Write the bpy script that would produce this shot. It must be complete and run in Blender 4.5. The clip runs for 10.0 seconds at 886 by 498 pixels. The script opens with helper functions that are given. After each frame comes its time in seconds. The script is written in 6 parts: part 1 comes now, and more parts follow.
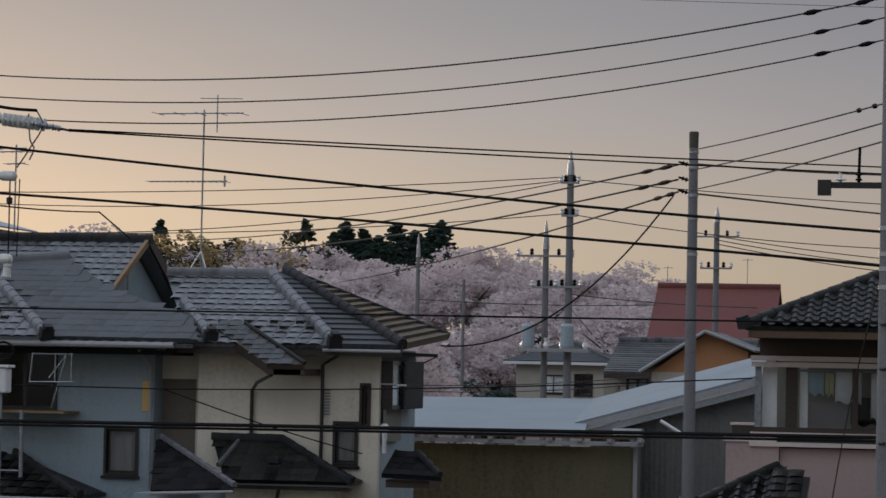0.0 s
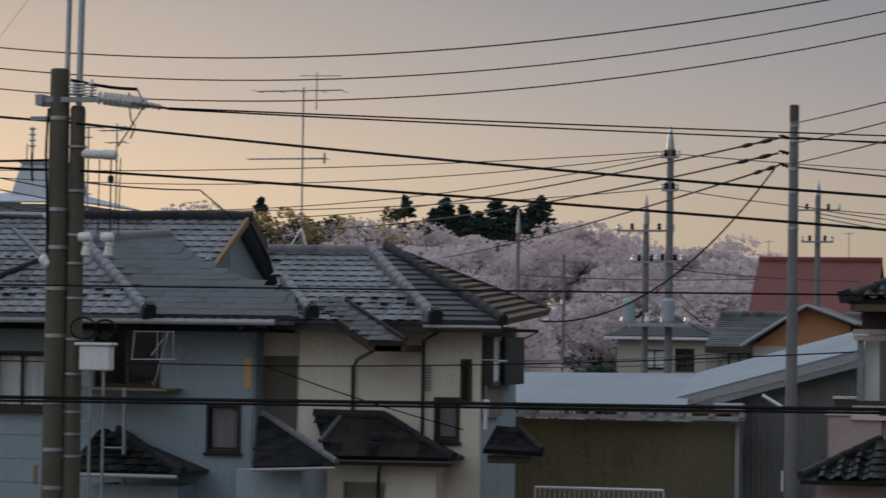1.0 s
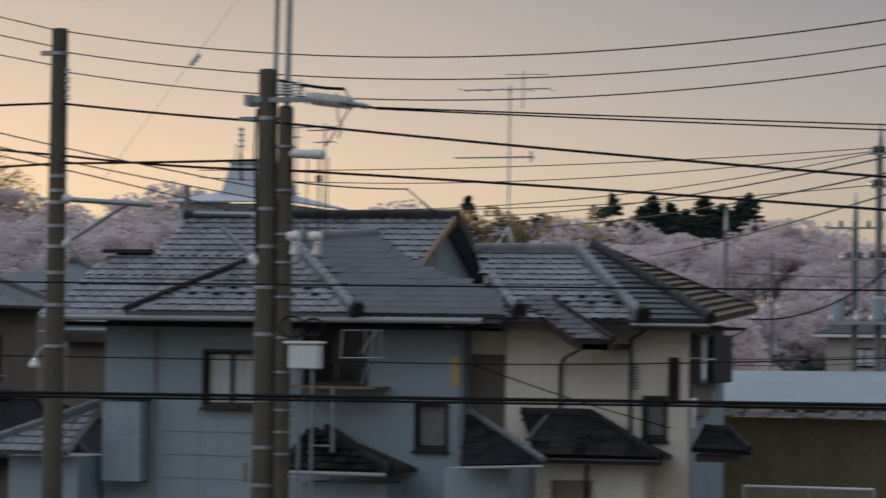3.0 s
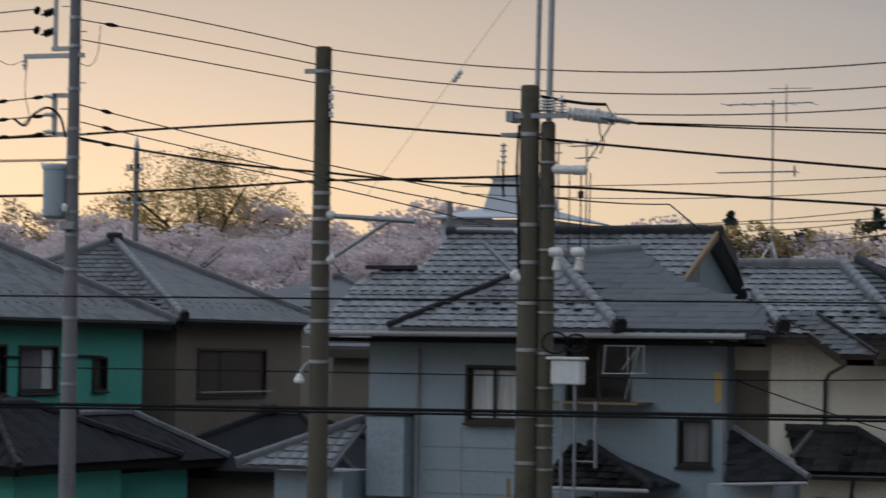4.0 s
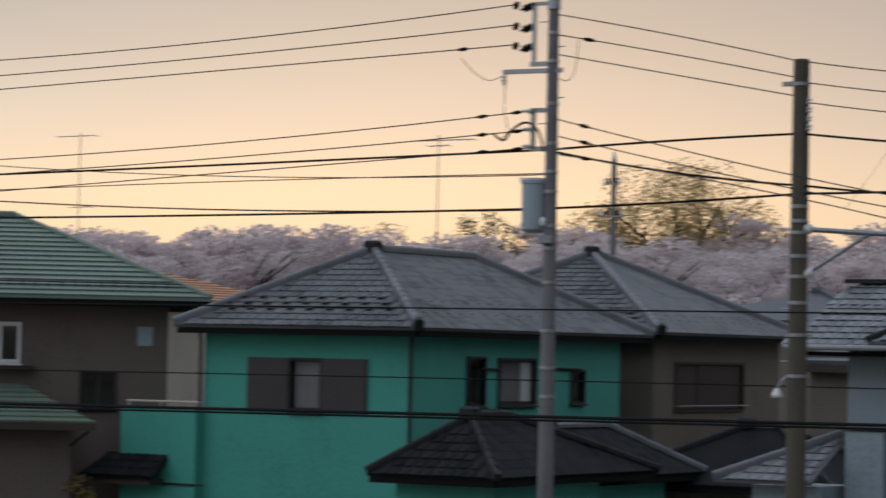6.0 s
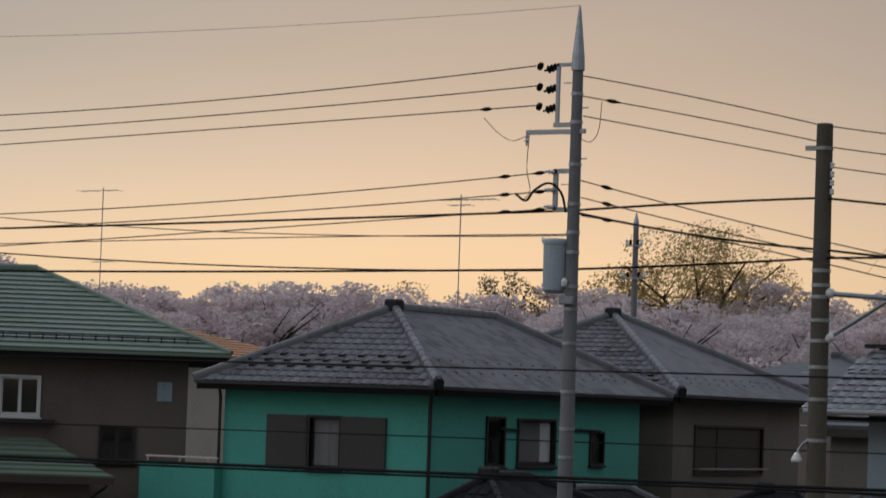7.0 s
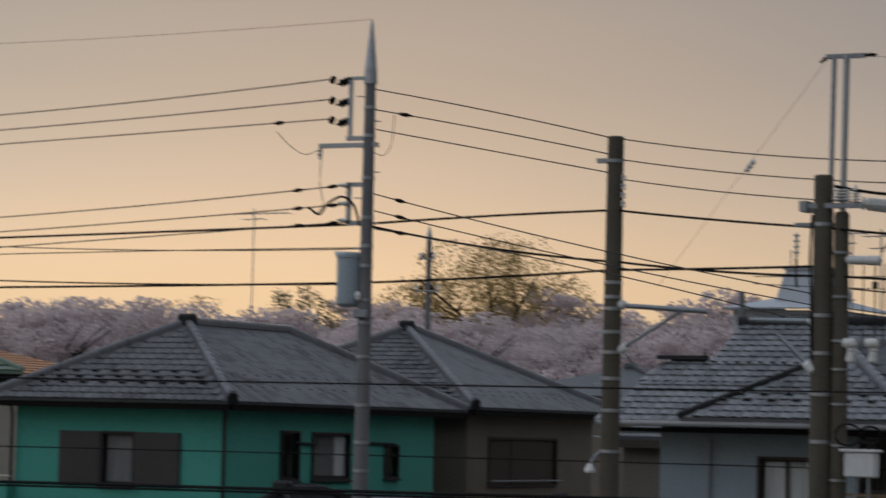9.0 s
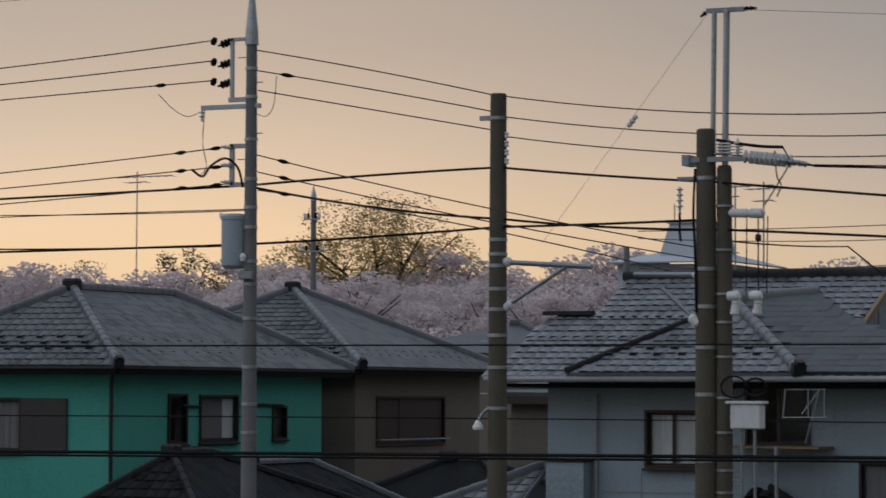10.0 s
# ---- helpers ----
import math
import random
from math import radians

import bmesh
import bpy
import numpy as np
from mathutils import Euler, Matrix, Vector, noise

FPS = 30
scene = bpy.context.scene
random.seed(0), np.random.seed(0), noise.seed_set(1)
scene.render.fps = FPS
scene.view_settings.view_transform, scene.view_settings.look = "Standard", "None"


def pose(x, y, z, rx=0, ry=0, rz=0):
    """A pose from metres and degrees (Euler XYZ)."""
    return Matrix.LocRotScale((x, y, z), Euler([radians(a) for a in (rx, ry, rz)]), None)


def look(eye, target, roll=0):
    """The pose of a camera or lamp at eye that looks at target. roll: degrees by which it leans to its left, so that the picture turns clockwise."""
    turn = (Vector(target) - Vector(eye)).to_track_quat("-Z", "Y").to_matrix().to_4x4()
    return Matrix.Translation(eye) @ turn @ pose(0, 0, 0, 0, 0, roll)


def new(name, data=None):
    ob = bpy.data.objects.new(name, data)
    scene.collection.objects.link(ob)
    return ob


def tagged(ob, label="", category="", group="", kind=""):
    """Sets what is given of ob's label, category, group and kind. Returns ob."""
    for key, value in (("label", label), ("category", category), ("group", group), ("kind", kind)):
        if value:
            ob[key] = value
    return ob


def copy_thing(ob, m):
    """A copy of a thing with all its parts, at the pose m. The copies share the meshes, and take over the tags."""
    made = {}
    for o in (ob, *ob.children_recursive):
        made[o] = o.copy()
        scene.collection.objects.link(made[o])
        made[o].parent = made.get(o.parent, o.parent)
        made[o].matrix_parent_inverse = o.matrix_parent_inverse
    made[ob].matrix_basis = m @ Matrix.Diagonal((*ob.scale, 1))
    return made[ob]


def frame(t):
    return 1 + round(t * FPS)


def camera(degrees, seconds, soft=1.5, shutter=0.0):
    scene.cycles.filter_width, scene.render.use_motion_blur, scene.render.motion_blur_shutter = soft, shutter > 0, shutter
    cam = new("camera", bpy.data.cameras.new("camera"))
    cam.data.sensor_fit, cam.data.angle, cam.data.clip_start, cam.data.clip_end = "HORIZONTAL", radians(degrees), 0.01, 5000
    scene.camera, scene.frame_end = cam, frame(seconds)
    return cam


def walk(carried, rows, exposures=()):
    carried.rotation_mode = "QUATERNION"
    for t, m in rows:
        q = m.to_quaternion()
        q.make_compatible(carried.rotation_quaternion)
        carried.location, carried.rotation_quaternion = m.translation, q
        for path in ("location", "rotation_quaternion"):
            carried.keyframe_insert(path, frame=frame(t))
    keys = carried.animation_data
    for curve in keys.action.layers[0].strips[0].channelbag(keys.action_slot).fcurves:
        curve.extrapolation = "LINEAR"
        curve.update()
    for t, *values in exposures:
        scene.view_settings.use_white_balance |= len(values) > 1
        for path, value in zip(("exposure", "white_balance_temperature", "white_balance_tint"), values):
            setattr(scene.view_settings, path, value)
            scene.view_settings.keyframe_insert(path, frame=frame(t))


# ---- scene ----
# ---- camera ----
cam = camera(17.18, 10.0, 1.5, 0.65)
EYE = 5.3
ROWS = [
    (0.0, 10.80, 2.313, -1.18),
    (0.4, 10.62, 2.140, -1.07),
    (0.5, 11.01, 2.034, -1.02),
    (0.6, 11.69, 1.994, -0.97),
    (1.0, 12.767, 1.805, -0.86),
    (1.5, 14.398, 1.944, -0.947),
    (2.0, 14.864, 1.819, -0.946),
    (2.2, 14.814, 1.846, -0.96),
    (3.3, 18.407, 1.687, -0.76),
    (3.5, 19.651, 1.744, -0.78),
    (3.7, 20.88, 1.865, -0.85),
    (3.9, 21.70, 1.895, -0.85),
    (4.0, 21.936, 1.950, -0.80),
    (4.5, 24.482, 2.156, -0.55),
    (5.0, 26.749, 2.147, -0.913),
    (5.5, 29.101, 2.076, -0.959),
    (6.0, 31.234, 2.060, -1.136),
    (6.2, 31.863, 2.037, -1.40),
    (7.3, 31.532, 3.421, -2.05),
    (7.5, 31.498, 3.371, -2.016),
    (8.0, 30.139, 3.407, -1.611),
    (8.5, 29.217, 3.896, -1.354),
    (9.0, 27.605, 3.588, -1.372),
    (9.5, 26.110, 3.102, -1.012),
    (10.0, 25.415, 2.820, -0.248),
]
walk(cam, [(t, pose(0, 0, EYE, 90 + pitch, roll, yaw)) for t, yaw, pitch, roll in ROWS],
     exposures=[(0.0, 0.10, 6540, 10), (2.0, 0.10, 6500, 10), (3.5, 0.18, 6450, 9), (5.0, 0.22, 6450, 8), (6.0, 0.20, 6500, 9), (7.3, -0.14, 6850, 10),
                (8.5, -0.17, 6780, 9), (9.5, -0.17, 6600, 9), (10.0, -0.12, 6500, 9)])

# ---- world and light ----
SUN_AZ, SUN_EL = 29.0, 4.0          # degrees to the left of +y, degrees above the horizon
world = bpy.data.worlds.new("dusk_sky")
scene.world = world
world.use_nodes = True
wn, wl = world.node_tree.nodes, world.node_tree.links
wn.clear()


def wnode(kind, **inputs):
    n = wn.new(kind)
    for k, v in inputs.items():
        n.inputs[k].default_value = v
    return n


w_out, w_bg = wnode("ShaderNodeOutputWorld"), wnode("ShaderNodeBackground")
sky = wnode("ShaderNodeTexSky")
sky.sky_type, sky.sun_disc = "NISHITA", False
sky.sun_elevation, sky.sun_rotation = radians(SUN_EL), radians(-SUN_AZ)
sky.air_density, sky.dust_density, sky.ozone_density = 1.6, 4.0, 2.5
coord = wnode("ShaderNodeTexCoord")
sep = wnode("ShaderNodeSeparateXYZ")
wl.new(coord.outputs["Generated"], sep.inputs[0])
# thin even cloud: peach low down, mauve-grey higher, blue-grey overhead
veil = wnode("ShaderNodeValToRGB")
ramp = veil.color_ramp
ramp.elements[0].position, ramp.elements[0].color = 0.0, (0.67, 0.485, 0.30, 1)
ramp.elements[1].position, ramp.elements[1].color = 1.0, (0.62, 0.63, 0.65, 1)
for pos, col in ((0.030, (0.67, 0.50, 0.31, 1)), (0.055, (0.63, 0.49, 0.34, 1)), (0.085, (0.475, 0.41, 0.34, 1)), (0.118, (0.35, 0.325, 0.295, 1)), (0.15, (0.29, 0.28, 0.27, 1)), (0.22, (0.36, 0.355, 0.35, 1)), (0.40, (0.77, 0.78, 0.80, 1))):
    e = ramp.elements.new(pos)
    e.color = col
wl.new(sep.outputs["Z"], veil.inputs[0])
# the glow is strongest over the sunset and fades round the horizon
sunward = wnode("ShaderNodeVectorMath")
sunward.operation = "DOT_PRODUCT"
GLOW_AZ = 33.0
sunward.inputs[1].default_value = (-math.sin(radians(GLOW_AZ)), math.cos(radians(GLOW_AZ)), 0.0)
wl.new(coord.outputs["Generated"], sunward.inputs[0])
fade = wnode("ShaderNodeValToRGB")
fr = fade.color_ramp
fr.elements[0].position, fr.elements[0].color = 0.0, (0.92, 1.0, 1.14, 1)
fr.elements[1].position, fr.elements[1].color = 1.0, (1.06, 1.05, 1.03, 1)
for pos, col in ((0.45, (0.94, 1.02, 1.16, 1)), (0.86, (0.62, 0.70, 0.88, 1)), (0.92, (0.71, 0.79, 0.94, 1)), (0.96, (0.85, 0.90, 0.99, 1)), (0.985, (0.95, 0.975, 1.0, 1))):
    e = fr.elements.new(pos)
    e.color = col
wl.new(sunward.outputs["Value"], fade.inputs[0])
veiled = wnode("ShaderNodeMix")
veiled.data_type, veiled.blend_type = "RGBA", "MULTIPLY"
veiled.inputs[0].default_value = 1.0
wl.new(veil.outputs[0], veiled.inputs[6])
wl.new(fade.outputs[0], veiled.inputs[7])
# slow bands in the cloud
bands = wnode("ShaderNodeTexNoise", Scale=3.0, Detail=3.0, Roughness=0.5)
stretch = wnode("ShaderNodeMapping")
stretch.inputs["Scale"].default_value = (1.0, 1.0, 5.0)
wl.new(coord.outputs["Generated"], stretch.inputs[0])
wl.new(stretch.outputs[0], bands.inputs["Vector"])
band_range = wnode("ShaderNodeMapRange")
band_range.inputs["To Min"].default_value, band_range.inputs["To Max"].default_value = 0.9, 1.1
wl.new(bands.outputs[0], band_range.inputs[0])
banded = wnode("ShaderNodeVectorMath")
banded.operation = "SCALE"
wl.new(veiled.outputs[2], banded.inputs[0])
wl.new(band_range.outputs[0], banded.inputs["Scale"])
# the western half of the sky is the brighter one
west = wnode("ShaderNodeMapRange")
west.inputs["From Min"].default_value, west.inputs["From Max"].default_value = -1.0, 1.0
west.inputs["To Min"].default_value, west.inputs["To Max"].default_value = 1.50, 0.42
wl.new(sep.outputs["X"], west.inputs[0])
westward = wnode("ShaderNodeVectorMath")
westward.operation = "SCALE"
wl.new(banded.outputs[0], westward.inputs[0])
wl.new(west.outputs[0], westward.inputs["Scale"])
dim = wnode("ShaderNodeVectorMath")
dim.operation = "SCALE"
dim.inputs["Scale"].default_value = 0.008
wl.new(sky.outputs[0], dim.inputs[0])
both = wnode("ShaderNodeVectorMath")
both.operation = "ADD"
wl.new(dim.outputs[0], both.inputs[0])
wl.new(westward.outputs[0], both.inputs[1])
wl.new(both.outputs[0], w_bg.inputs["Color"])
w_bg.inputs["Strength"].default_value = 1.0
wl.new(w_bg.outputs[0], w_out.inputs["Surface"])

sun_data = bpy.data.lights.new("sun", "SUN")
sun_data.energy, sun_data.angle, sun_data.color = 0.5, radians(14), (1.0, 0.72, 0.46)
sun = new("sun", sun_data)
sun.matrix_world = look((0, 0, 60), (100 * math.sin(radians(SUN_AZ)), -100 * math.cos(radians(SUN_AZ)), 60 - 100 * math.tan(radians(SUN_EL + 3))))

# ---- materials ----


def material(name, base, rough=0.7, metal=0.0, coarse=0.6, fine=14.0, vary=0.22, bump=0.15, stain=None, streak=0.0, per_piece=0.0, island=0.0, spec=0.4, through_light=0.0):
    """A weathered surface: two scales of variation, optional upright streaks, stain colour and piece-by-piece variation."""
    m = bpy.data.materials.new(name)
    m.use_nodes = True
    n, l = m.node_tree.nodes, m.node_tree.links
    b = n["Principled BSDF"]
    b.inputs["Metallic"].default_value = metal
    b.inputs["Specular IOR Level"].default_value = spec
    tc = n.new("ShaderNodeTexCoord")
    geo = n.new("ShaderNodeNewGeometry")
    big, small = n.new("ShaderNodeTexNoise"), n.new("ShaderNodeTexNoise")
    big.inputs["Scale"].default_value, big.inputs["Detail"].default_value = coarse, 5.0
    small.inputs["Scale"].default_value, small.inputs["Detail"].default_value = fine, 6.0
    l.new(geo.outputs["Position"], big.inputs["Vector"])
    l.new(geo.outputs["Position"], small.inputs["Vector"])
    mix = n.new("ShaderNodeMath")
    mix.operation = "ADD"
    l.new(big.outputs[0], mix.inputs[0])
    l.new(small.outputs[0], mix.inputs[1])
    total = mix.outputs[0]
    if streak:
        mp, st = n.new("ShaderNodeMapping"), n.new("ShaderNodeTexNoise")
        mp.inputs["Scale"].default_value = (4.0, 4.0, 0.25)
        st.inputs["Scale"].default_value, st.inputs["Detail"].default_value = 1.6, 4.0
        l.new(geo.outputs["Position"], mp.inputs[0])
        l.new(mp.outputs[0], st.inputs["Vector"])
        sm = n.new("ShaderNodeMath")
        sm.operation, sm.inputs[1].default_value = "MULTIPLY_ADD", streak
        l.new(st.outputs[0], sm.inputs[0])
        l.new(total, sm.inputs[2])
        total = sm.outputs[0]
    for amount, node, out in ((per_piece, "ShaderNodeObjectInfo", "Random"), (island, "ShaderNodeNewGeometry", "Random Per Island")):
        if amount:
            r = n.new(node)
            pm = n.new("ShaderNodeMath")
            pm.operation, pm.inputs[1].default_value = "MULTIPLY_ADD", amount
            l.new(r.outputs[out], pm.inputs[0])
            l.new(total, pm.inputs[2])
            total = pm.outputs[0]
    mean = 1.0 + streak * 0.5 + per_piece * 0.5 + island * 0.5
    rng = n.new("ShaderNodeMapRange")
    rng.inputs["From Min"].default_value, rng.inputs["From Max"].default_value = mean - 0.5, mean + 0.5
    l.new(total, rng.inputs[0])
    ramp = n.new("ShaderNodeValToRGB")
    low = stain or tuple(c * (1 - 2.2 * vary) for c in base)
    ramp.color_ramp.elements[0].color = (*[max(c, 0.002) for c in low], 1)
    ramp.color_ramp.elements[1].color = (*[min(c * (1 + vary), 0.9) for c in base], 1)
    mid = ramp.color_ramp.elements.new(0.45)
    mid.color = (*base, 1)
    l.new(rng.outputs[0], ramp.inputs[0])
    l.new(ramp.outputs[0], b.inputs["Base Color"])
    rr = n.new("ShaderNodeMapRange")
    rr.inputs["To Min"].default_value, rr.inputs["To Max"].default_value = max(rough - 0.12, 0.03), min(rough + 0.12, 1)
    l.new(small.outputs[0], rr.inputs[0])
    l.new(rr.outputs[0], b.inputs["Roughness"])
    if bump:
        bp = n.new("ShaderNodeBump")
        bp.inputs["Strength"].default_value, bp.inputs["Distance"].default_value = bump, 0.02
        l.new(small.outputs[0], bp.inputs["Height"])
        l.new(bp.outputs[0], b.inputs["Normal"])
    if through_light:
        tr, mx = n.new("ShaderNodeBsdfTranslucent"), n.new("ShaderNodeMixShader")
        mx.inputs[0].default_value = through_light
        l.new(ramp.outputs[0], tr.inputs["Color"])
        l.new(b.outputs[0], mx.inputs[1])
        l.new(tr.outputs[0], mx.inputs[2])
        l.new(mx.outputs[0], n["Material Output"].inputs["Surface"])
    return m


M_TILE = material("grey_glazed_tile", (0.115, 0.119, 0.125), 0.6, vary=0.32, per_piece=0.5, island=0.5, spec=0.16)
M_TILE_B = material("blue_grey_tile", (0.142, 0.150, 0.160), 0.46, vary=0.32, per_piece=0.5, island=0.5, spec=0.35)
M_TILE_DARK = material("dark_old_tile", (0.022, 0.023, 0.021), 0.45, vary=0.45, per_piece=0.7, island=0.7, spec=0.22)
M_TILE_BLACK = material("black_tile", (0.016, 0.017, 0.018), 0.7, vary=0.45, per_piece=0.6, island=0.6, spec=0.04)
# slate of the far roofs; also the painted shade of the blue house's side slope
M_SLATE = material("slate_and_shaded_tile", (0.058, 0.064, 0.070), 0.55, vary=0.3, island=0.4, per_piece=0.3, spec=0.3)
M_RIDGE = material("ridge_tile", (0.125, 0.13, 0.14), 0.45, vary=0.28, island=0.4)
M_RIDGE_DARK = material("dark_ridge_tile", (0.026, 0.026, 0.028), 0.6, vary=0.3, island=0.4, spec=0.12)
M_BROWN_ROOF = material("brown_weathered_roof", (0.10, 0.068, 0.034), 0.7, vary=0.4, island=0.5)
M_GREEN_METAL = material("green_painted_metal", (0.135, 0.185, 0.145), 0.45, vary=0.2, island=0.2)
M_BLUE_METAL = material("pale_blue_metal_roof", (0.185, 0.225, 0.25), 0.5, vary=0.18, streak=0.5)
M_RED_METAL = material("red_metal_roof", (0.135, 0.036, 0.030), 0.65, vary=0.22, streak=0.5)
M_ORANGE = material("orange_roof_tile", (0.36, 0.17, 0.075), 0.65, vary=0.2)
M_TEAL = material("turquoise_render", (0.062, 0.325, 0.262), 0.75, vary=0.12, bump=0.3, streak=0.25)
M_BROWN_WALL = material("brown_grey_render", (0.165, 0.142, 0.115), 0.85, vary=0.15, bump=0.3, streak=0.3)
M_MAUVE_WALL = material("mauve_brown_render", (0.13, 0.105, 0.092), 0.85, vary=0.12, bump=0.3, streak=0.3)
# render of the blue-grey house; also the cream house's side wall painted as shaded
M_BLUE_WALL = material("blue_grey_render_and_shade", (0.275, 0.335, 0.372), 0.85, vary=0.14, bump=0.12, streak=0.5)
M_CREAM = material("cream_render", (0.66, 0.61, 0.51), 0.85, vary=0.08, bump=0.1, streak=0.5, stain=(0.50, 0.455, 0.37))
M_PINK = material("pink_render", (0.36, 0.275, 0.26), 0.85, vary=0.1, bump=0.3, streak=0.3)
M_PINK_TRIM = material("pale_pink_trim", (0.55, 0.47, 0.43), 0.7, vary=0.1)
M_OLIVE = material("olive_corrugated_sheet", (0.235, 0.215, 0.135), 0.7, vary=0.2, streak=0.6)
M_GREY_SHEET = material("grey_corrugated_sheet", (0.21, 0.215, 0.21), 0.65, vary=0.22, streak=0.8)
M_FAR_WALL = material("far_cream_wall", (0.40, 0.37, 0.32), 0.85, vary=0.1, streak=0.3)
M_FAR_GREY = material("far_grey_wall", (0.42, 0.45, 0.49), 0.8, vary=0.1, streak=0.3)
M_DARK_WOOD = material("dark_stained_wood", (0.045, 0.032, 0.025), 0.65, vary=0.3, fine=30)
M_BROWN_WOOD = material("brown_wood", (0.10, 0.06, 0.035), 0.6, vary=0.3, fine=30)
M_TAN = material("weathered_bargeboard", (0.21, 0.14, 0.075), 0.7, vary=0.25)
# near black, because the shadow under the eaves is put into this colour
M_SOFFIT_SHADE = material("soffit_with_eave_shade", (0.012, 0.011, 0.010), 0.9, vary=0.2, spec=0.1)
M_FASCIA = material("painted_fascia", (0.30, 0.30, 0.31), 0.6, vary=0.15)
M_SHUTTER = material("brown_shutter", (0.055, 0.05, 0.05), 0.5, vary=0.2)
M_DARK_PAINT = material("blue_black_paint", (0.018, 0.022, 0.024), 0.6, vary=0.25, spec=0.2)
M_DARK_METAL = material("dark_bronze_aluminium", (0.04, 0.038, 0.038), 0.4, 0.6, vary=0.2)
M_ALU = material("white_aluminium", (0.62, 0.63, 0.64), 0.4, 0.2, vary=0.08)
M_STEEL = material("galvanised_steel", (0.34, 0.36, 0.38), 0.4, 0.8, vary=0.2)
M_GREY_STEEL = material("dull_grey_steel", (0.26, 0.28, 0.30), 0.5, 0.6, vary=0.2)
M_CONCRETE = material("pole_concrete", (0.088, 0.078, 0.058), 0.85, coarse=2.0, fine=30, vary=0.25, streak=0.5)
M_CONCRETE_L = material("pale_pole_concrete", (0.165, 0.165, 0.17), 0.85, coarse=2.0, fine=30, vary=0.2, streak=0.5)
M_CABLE = material("black_cable_sheath", (0.012, 0.012, 0.013), 0.8, vary=0.2, bump=0, spec=0.1)
M_WIRE = material("weathered_wire", (0.075, 0.072, 0.068), 0.8, vary=0.2, bump=0, spec=0.1)
M_PORCELAIN = material("white_porcelain", (0.65, 0.65, 0.63), 0.25, vary=0.1)
M_BLACK_RUBBER = material("black_insulating_cover", (0.007, 0.007, 0.007), 0.7, vary=0.2, spec=0.1)
M_TRANSF = material("blue_grey_transformer_paint", (0.30, 0.36, 0.40), 0.45, vary=0.15, streak=0.3)
M_WHITE_BOX = material("white_box_enamel", (0.62, 0.63, 0.63), 0.5, vary=0.08, streak=0.3)
M_CURTAIN = material("pale_curtain", (0.82, 0.81, 0.80), 0.9, vary=0.1, streak=0.6)
M_GROUND = material("ground_earth", (0.09, 0.085, 0.07), 0.95, coarse=0.05, fine=2.0, vary=0.3)
M_ASPHALT = material("asphalt", (0.05, 0.05, 0.05), 0.9, vary=0.2)
M_BARK = material("bark", (0.05, 0.04, 0.035), 0.9, vary=0.3)
M_BLOSSOM = material("cherry_blossom", (0.65, 0.572, 0.572), 0.9, coarse=0.35, fine=2.5, vary=0.2, bump=0, island=0.5, stain=(0.42, 0.345, 0.35), through_light=0.6)
M_PINE = material("pine_needles", (0.032, 0.062, 0.046), 0.8, coarse=0.4, vary=0.4, bump=0, island=0.5, through_light=0.15)
M_OLIVE_LEAF = material("young_leaves", (0.36, 0.27, 0.115), 0.8, coarse=0.4, vary=0.35, bump=0, island=0.5, through_light=0.6)
M_BUSH = material("shrub_leaves", (0.05, 0.05, 0.025), 0.8, coarse=0.4, vary=0.4, bump=0, island=0.5, through_light=0.35)
M_GREY_CURTAIN = material("grey_roller_blind", (0.24, 0.225, 0.23), 0.9, vary=0.08)
M_CLOTH = material("white_laundry", (0.82, 0.83, 0.84), 0.9, vary=0.06)
M_CLOTH_B = material("pale_blue_laundry", (0.42, 0.55, 0.60), 0.9, vary=0.08)
M_CLOTH_Y = material("pale_yellow_laundry", (0.60, 0.58, 0.34), 0.9, vary=0.08)
M_AMBER = material("amber_slot_glass", (0.55, 0.36, 0.12), 0.35, vary=0.1)
M_INSIDE = material("dim_room_plaster", (0.20, 0.19, 0.17), 0.9, vary=0.1)


def glass_material():
    m = bpy.data.materials.new("window_glass")
    m.use_nodes = True
    b = m.node_tree.nodes["Principled BSDF"]
    b.inputs["Base Color"].default_value = (0.93, 0.95, 0.95, 1)
    b.inputs["Roughness"].default_value = 0.03
    b.inputs["Transmission Weight"].default_value = 1.0
    b.inputs["IOR"].default_value = 1.45
    return m


M_GLASS = glass_material()

# ---- building helpers ----
PLACE = {}


def thing(name, at, label, category, group="", kind="", turn=0.0):
    """An empty at the thing's base; its parts are given in world coordinates."""
    ob = new(name)
    ob.matrix_world = pose(*at, 0, 0, turn)
    PLACE[ob] = pose(*at, 0, 0, turn)
    return tagged(ob, label, category, group, kind)


def part(name, bm, mat, parent, label="", smooth=False):
    me = bpy.data.meshes.new(name)
    if parent is not None:
        bm.transform(PLACE[parent].inverted())
    bmesh.ops.recalc_face_normals(bm, faces=bm.faces)
    bm.to_mesh(me)
    bm.free()
    me.materials.append(mat)
    if smooth:
        me.polygons.foreach_set("use_smooth", [True] * len(me.polygons))
    ob = new(name, me)
    if parent is not None:
        ob.parent = parent
        PLACE[ob] = PLACE[parent]
    if label:
        ob["label"] = label
    return ob


